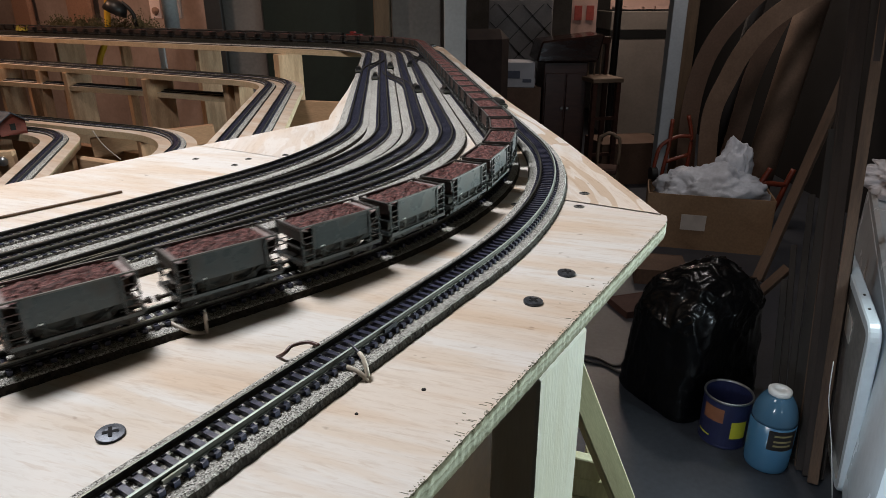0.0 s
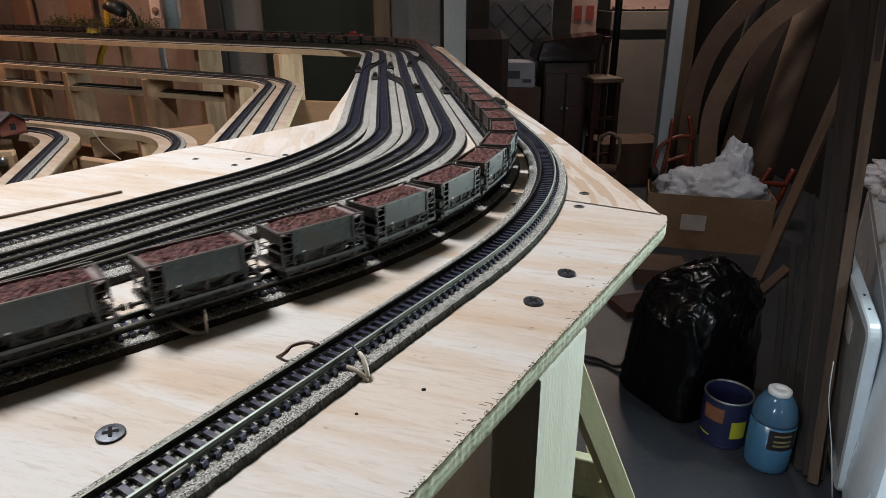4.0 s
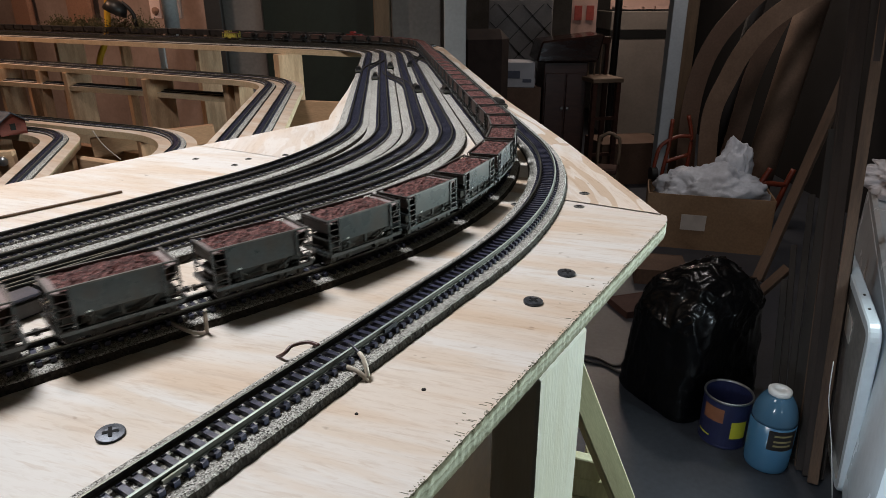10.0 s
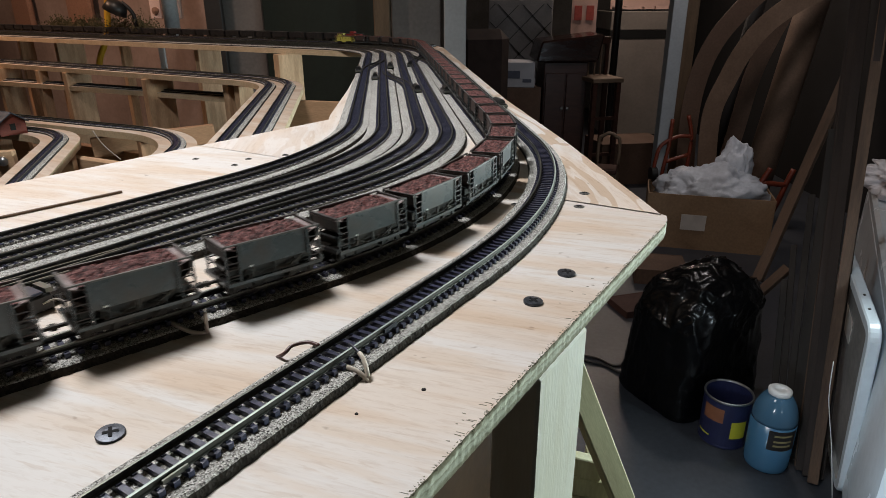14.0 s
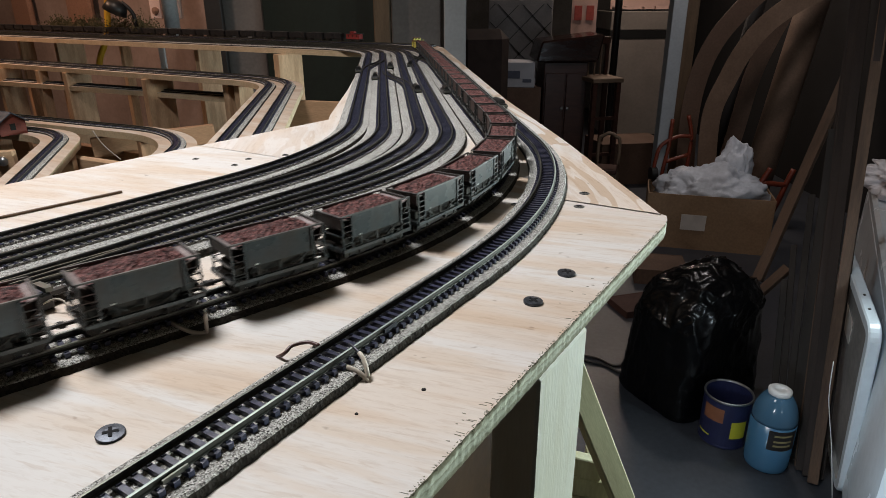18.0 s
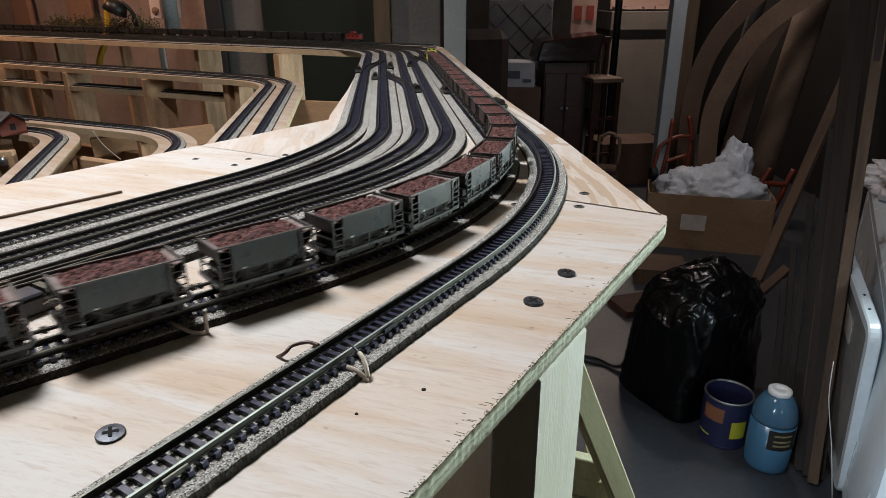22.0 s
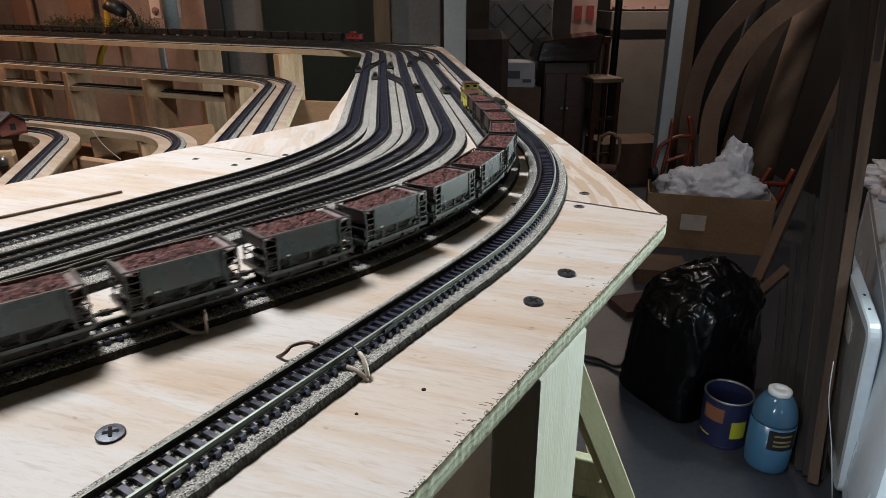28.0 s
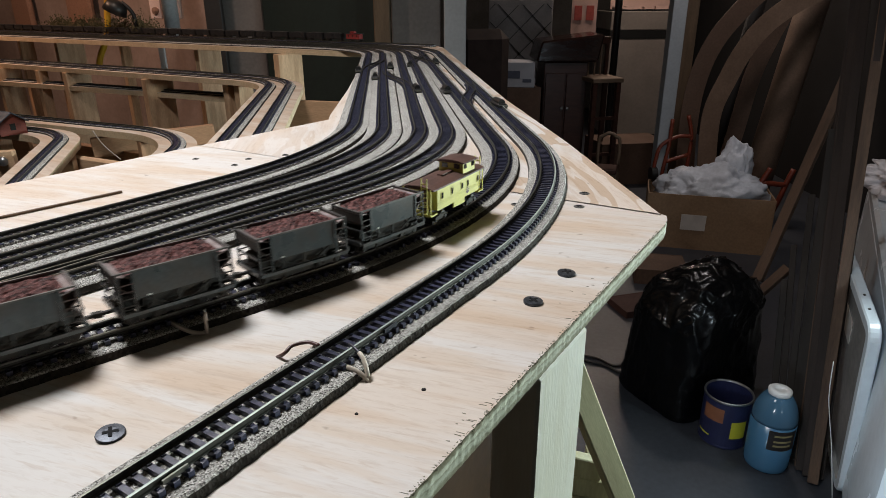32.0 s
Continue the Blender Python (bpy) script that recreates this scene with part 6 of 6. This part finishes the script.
Y_TRUCK, Y_TRESTLE = 3.565, 3.45
truck = tube_thing("hand_truck", [
    ("side_tube", [(1.281, Y_TRUCK, 0.639), (1.276, Y_TRUCK, 0.479), (1.258, Y_TRUCK, 0.338), (1.235, Y_TRUCK, 0.012)]),
    ("side_tube", [(1.366, Y_TRUCK, 0.659), (1.397, Y_TRUCK, 0.549), (1.397, Y_TRUCK, 0.436), (1.375, Y_TRUCK, 0.012)]),
    ("cross_tube", [(1.397, Y_TRUCK, 0.545), (1.313, Y_TRUCK, 0.540), (1.233, Y_TRUCK, 0.489), (1.211, Y_TRUCK, 0.405), (1.206, Y_TRUCK, 0.330)]),
    ("cross_tube", [(1.267, Y_TRUCK, 0.398), (1.390, Y_TRUCK, 0.439)])], 0.011, "orange steel hand truck standing behind the box", "hand truck")
part("wheel", add_rod(bmesh.new(), (1.190, Y_TRUCK, 0.325), (1.222, Y_TRUCK, 0.325), 0.045, 16), BLACK, truck, "black rubber wheel")
tube_thing("sawhorse", [
    ("leg_tube", [(1.815, Y_TRESTLE, 0.388), (1.777, Y_TRESTLE, 0.307), (1.732, Y_TRESTLE, 0.219), (1.640, Y_TRESTLE + 0.03, 0.014)]),
    ("leg_tube", [(1.945, Y_TRESTLE, 0.381), (1.915, Y_TRESTLE, 0.290), (1.897, Y_TRESTLE, 0.218), (1.850, Y_TRESTLE + 0.03, 0.014)]),
    ("cross_tube", [(1.778, Y_TRESTLE, 0.306), (1.915, Y_TRESTLE, 0.290)])], 0.015, "orange steel trestle folded behind the box", "trestle")

# ---- clutter along the far bench ----
TWIG = material("dry_brown_foliage", (0.105, 0.085, 0.040), 0.85, vary=0.3, scale=40, fine=300, bump=0.3, second=(0.055, 0.058, 0.024))
YELLOW = material("yellow_hose", (0.62, 0.36, 0.03), 0.4, vary=0.08, scale=20, bump=0.05)
CLOTH_O = material("orange_cloth", (0.29, 0.165, 0.115), 0.85, vary=0.12, scale=6, fine=120, bump=0.2)
hose = part("yellow_hose", add_tube(bmesh.new(), [(-1.10, 2.45, ROOM_H), (-1.13, 2.45, DECK + 0.45), (-1.194, 2.45, DECK + 0.12), (-1.204, 2.45, DECK + 0.073), (-1.212, 2.45, DECK + 0.02), (-1.236, 2.45, DECK - 0.035), (-1.257, 2.45, DECK - 0.073), (-1.269, 2.45, DECK - 0.11), (-1.262, 2.45, DECK - 0.135)], 0.011, 10), YELLOW, None, "", True)
tagged(hose, "yellow hose hanging down behind the far bench", "hose")


def shrub(x, y, z, size, seed):
    """A dry model shrub: thin stems that fan out, each with small leaf clumps."""
    rng = random.Random(seed)
    t = thing("model_shrub", pose(x, y, z), "dry brown model shrub on the far bench", "shrub", "model shrubs")
    bm, leaves = bmesh.new(), bmesh.new()
    for i in range(30):
        a, e = rng.uniform(0, 6.28), rng.uniform(0.3, 1.3)
        n = size * rng.uniform(0.5, 1.0)
        tip = Vector((math.cos(a) * math.cos(e) * n, math.sin(a) * math.cos(e) * n, math.sin(e) * n))
        add_rod(bm, (0, 0, 0), tip, 0.0014, 5, 0.0005)
        for k in range(26):
            p = tip * rng.uniform(0.2, 1.0) + Vector([rng.gauss(0, size * 0.06) for _ in range(3)])
            p.z = max(p.z, 0.003)
            m = Matrix.Translation(p) @ Euler([rng.uniform(0, 6.28) for _ in range(3)]).to_matrix().to_4x4()
            bmesh.ops.create_grid(leaves, x_segments=1, y_segments=1, size=rng.uniform(0.0012, 0.0026), matrix=m)
    part("stems", bm, TWIG, t)
    part("foliage", leaves, TWIG, t)
    return t


for i, d in enumerate((1.15, 1.22, 1.30, 1.38, 1.46, 1.52, 1.60, 1.72)):
    p = KIN + FD * d + FN * (0.255 + 0.015 * (i % 2))
    shrub(p.x, p.y, DECK, 0.075 + 0.014 * (i % 3), 40 + i)
for i, (x, w, h) in enumerate(((-1.74, 0.19, 0.9), (-2.17, 0.16, 0.7))):
    ob = upright("hanging_cloth", x, 3.29 + 0.25 * i, w, 0.03, DECK - 0.03, DECK + h, CLOTH_O, "orange-brown cloth hanging on the wall", "cloth", -30, 0.01)
up = thing("wall_frame", pose(-1.073, 2.67, DECK + 0.05), "pale pinkish frame fixed on the wall", "frame")
part("stile", box_bm((0.042, 0.02, 0.50), pose(-0.044, 0, 0.25), 0.002), PINK, up)
part("stile", box_bm((0.020, 0.02, 0.50), pose(0.045, 0, 0.25), 0.002), PINK, up)
part("rail", box_bm((0.068, 0.018, 0.03), pose(0.006, 0, 0.485), 0.002), PINK, up)
part("knob", add_lathe(bmesh.new(), [(0.014, 0), (0.013, 0.006), (0.0, 0.01)], 14, pose(-0.044, -0.0095, 0.03, 90, 0, 0)), CLOTH_O, up)

# clip-on lamp behind the far bench
BRUSHED = material("dull_black_enamel", (0.012, 0.011, 0.011), 0.45, vary=0.15, scale=30, bump=0.05)
cl = thing("clip_lamp", pose(-1.115, 2.395, DECK + 0.0005), "black clip-on lamp standing on the far bench", "lamp")
part("shade", add_lathe(bmesh.new(), [(0.016, 0.0), (0.034, -0.012), (0.042, -0.040), (0.039, -0.040), (0.031, -0.014), (0.0, -0.004)], 20, pose(-0.016, 0, 0.115, 0, 28, 0)), BRUSHED, cl, smooth=True)
part("arm", add_tube(bmesh.new(), [(0.030, 0, 0.0), (0.034, 0, 0.05), (0.022, 0, 0.085), (-0.005, 0, 0.112)], 0.007, 8), BRUSHED, cl, smooth=True)
part("clip", box_bm((0.075, 0.04, 0.030), pose(0.040, 0, 0.015), 0.006), BRUSHED, cl)
board("white_lath", (-0.880, 2.10, 0.40), (-0.881, 2.10, DECK - 0.0135), 0.018, 0.012, CAP, "white lath holding up the far bench", "lath", up=(1, 0, 0))
board("cross_board", (-0.72, 1.30, 0.985), (-0.50, 1.40, 0.995), 0.040, 0.019, PINE_DULL, "brown pine cross board under the middle level", "cross board")
board("side_board", (-0.86, 0.985, 1.012), (-0.692, 1.02, 1.018), 0.050, 0.016, PINE_TAN, "pine side board beside the low track", "side board")
bolt = part("carriage_bolt", add_lathe(bmesh.new(), [(0.0, 0.006), (0.004, 0.0055), (0.007, 0.003), (0.008, 0), (0.008, -0.002)], 16, pose(-0.704, 1.004, 1.028, 90, 0, 0)), TIN, None, "", True)
tagged(bolt, "shiny round bolt head in the pine side board", "bolt")
loose = part("loose_wire", add_tube(bmesh.new(), [(-0.685, 1.25, 1.030), (-0.672, 1.25, 1.006), (-0.658, 1.25, 0.989), (-0.640, 1.25, 0.972)], 0.0012, 8), WIRE_WHITE, None, "", True)
tagged(loose, "white wire hanging under the low tracks", "wire")

board("back_panel", (-0.40, 1.46, 0.96), (-0.17, 1.46, 0.95), 0.20, 0.012, PINE_DULL, "brown board standing under the bench", "board", up=(0, 0, 1))

# short girder
a, b = Vector((-0.40, 1.02)), Vector((-0.78, 1.20))
board("girder", (a.x, a.y, LOW - 0.05), (b.x, b.y, LOW - 0.05), 0.045, 0.019, PINE_TAN, "short pine cross girder under the low tracks", "girder")

motions()
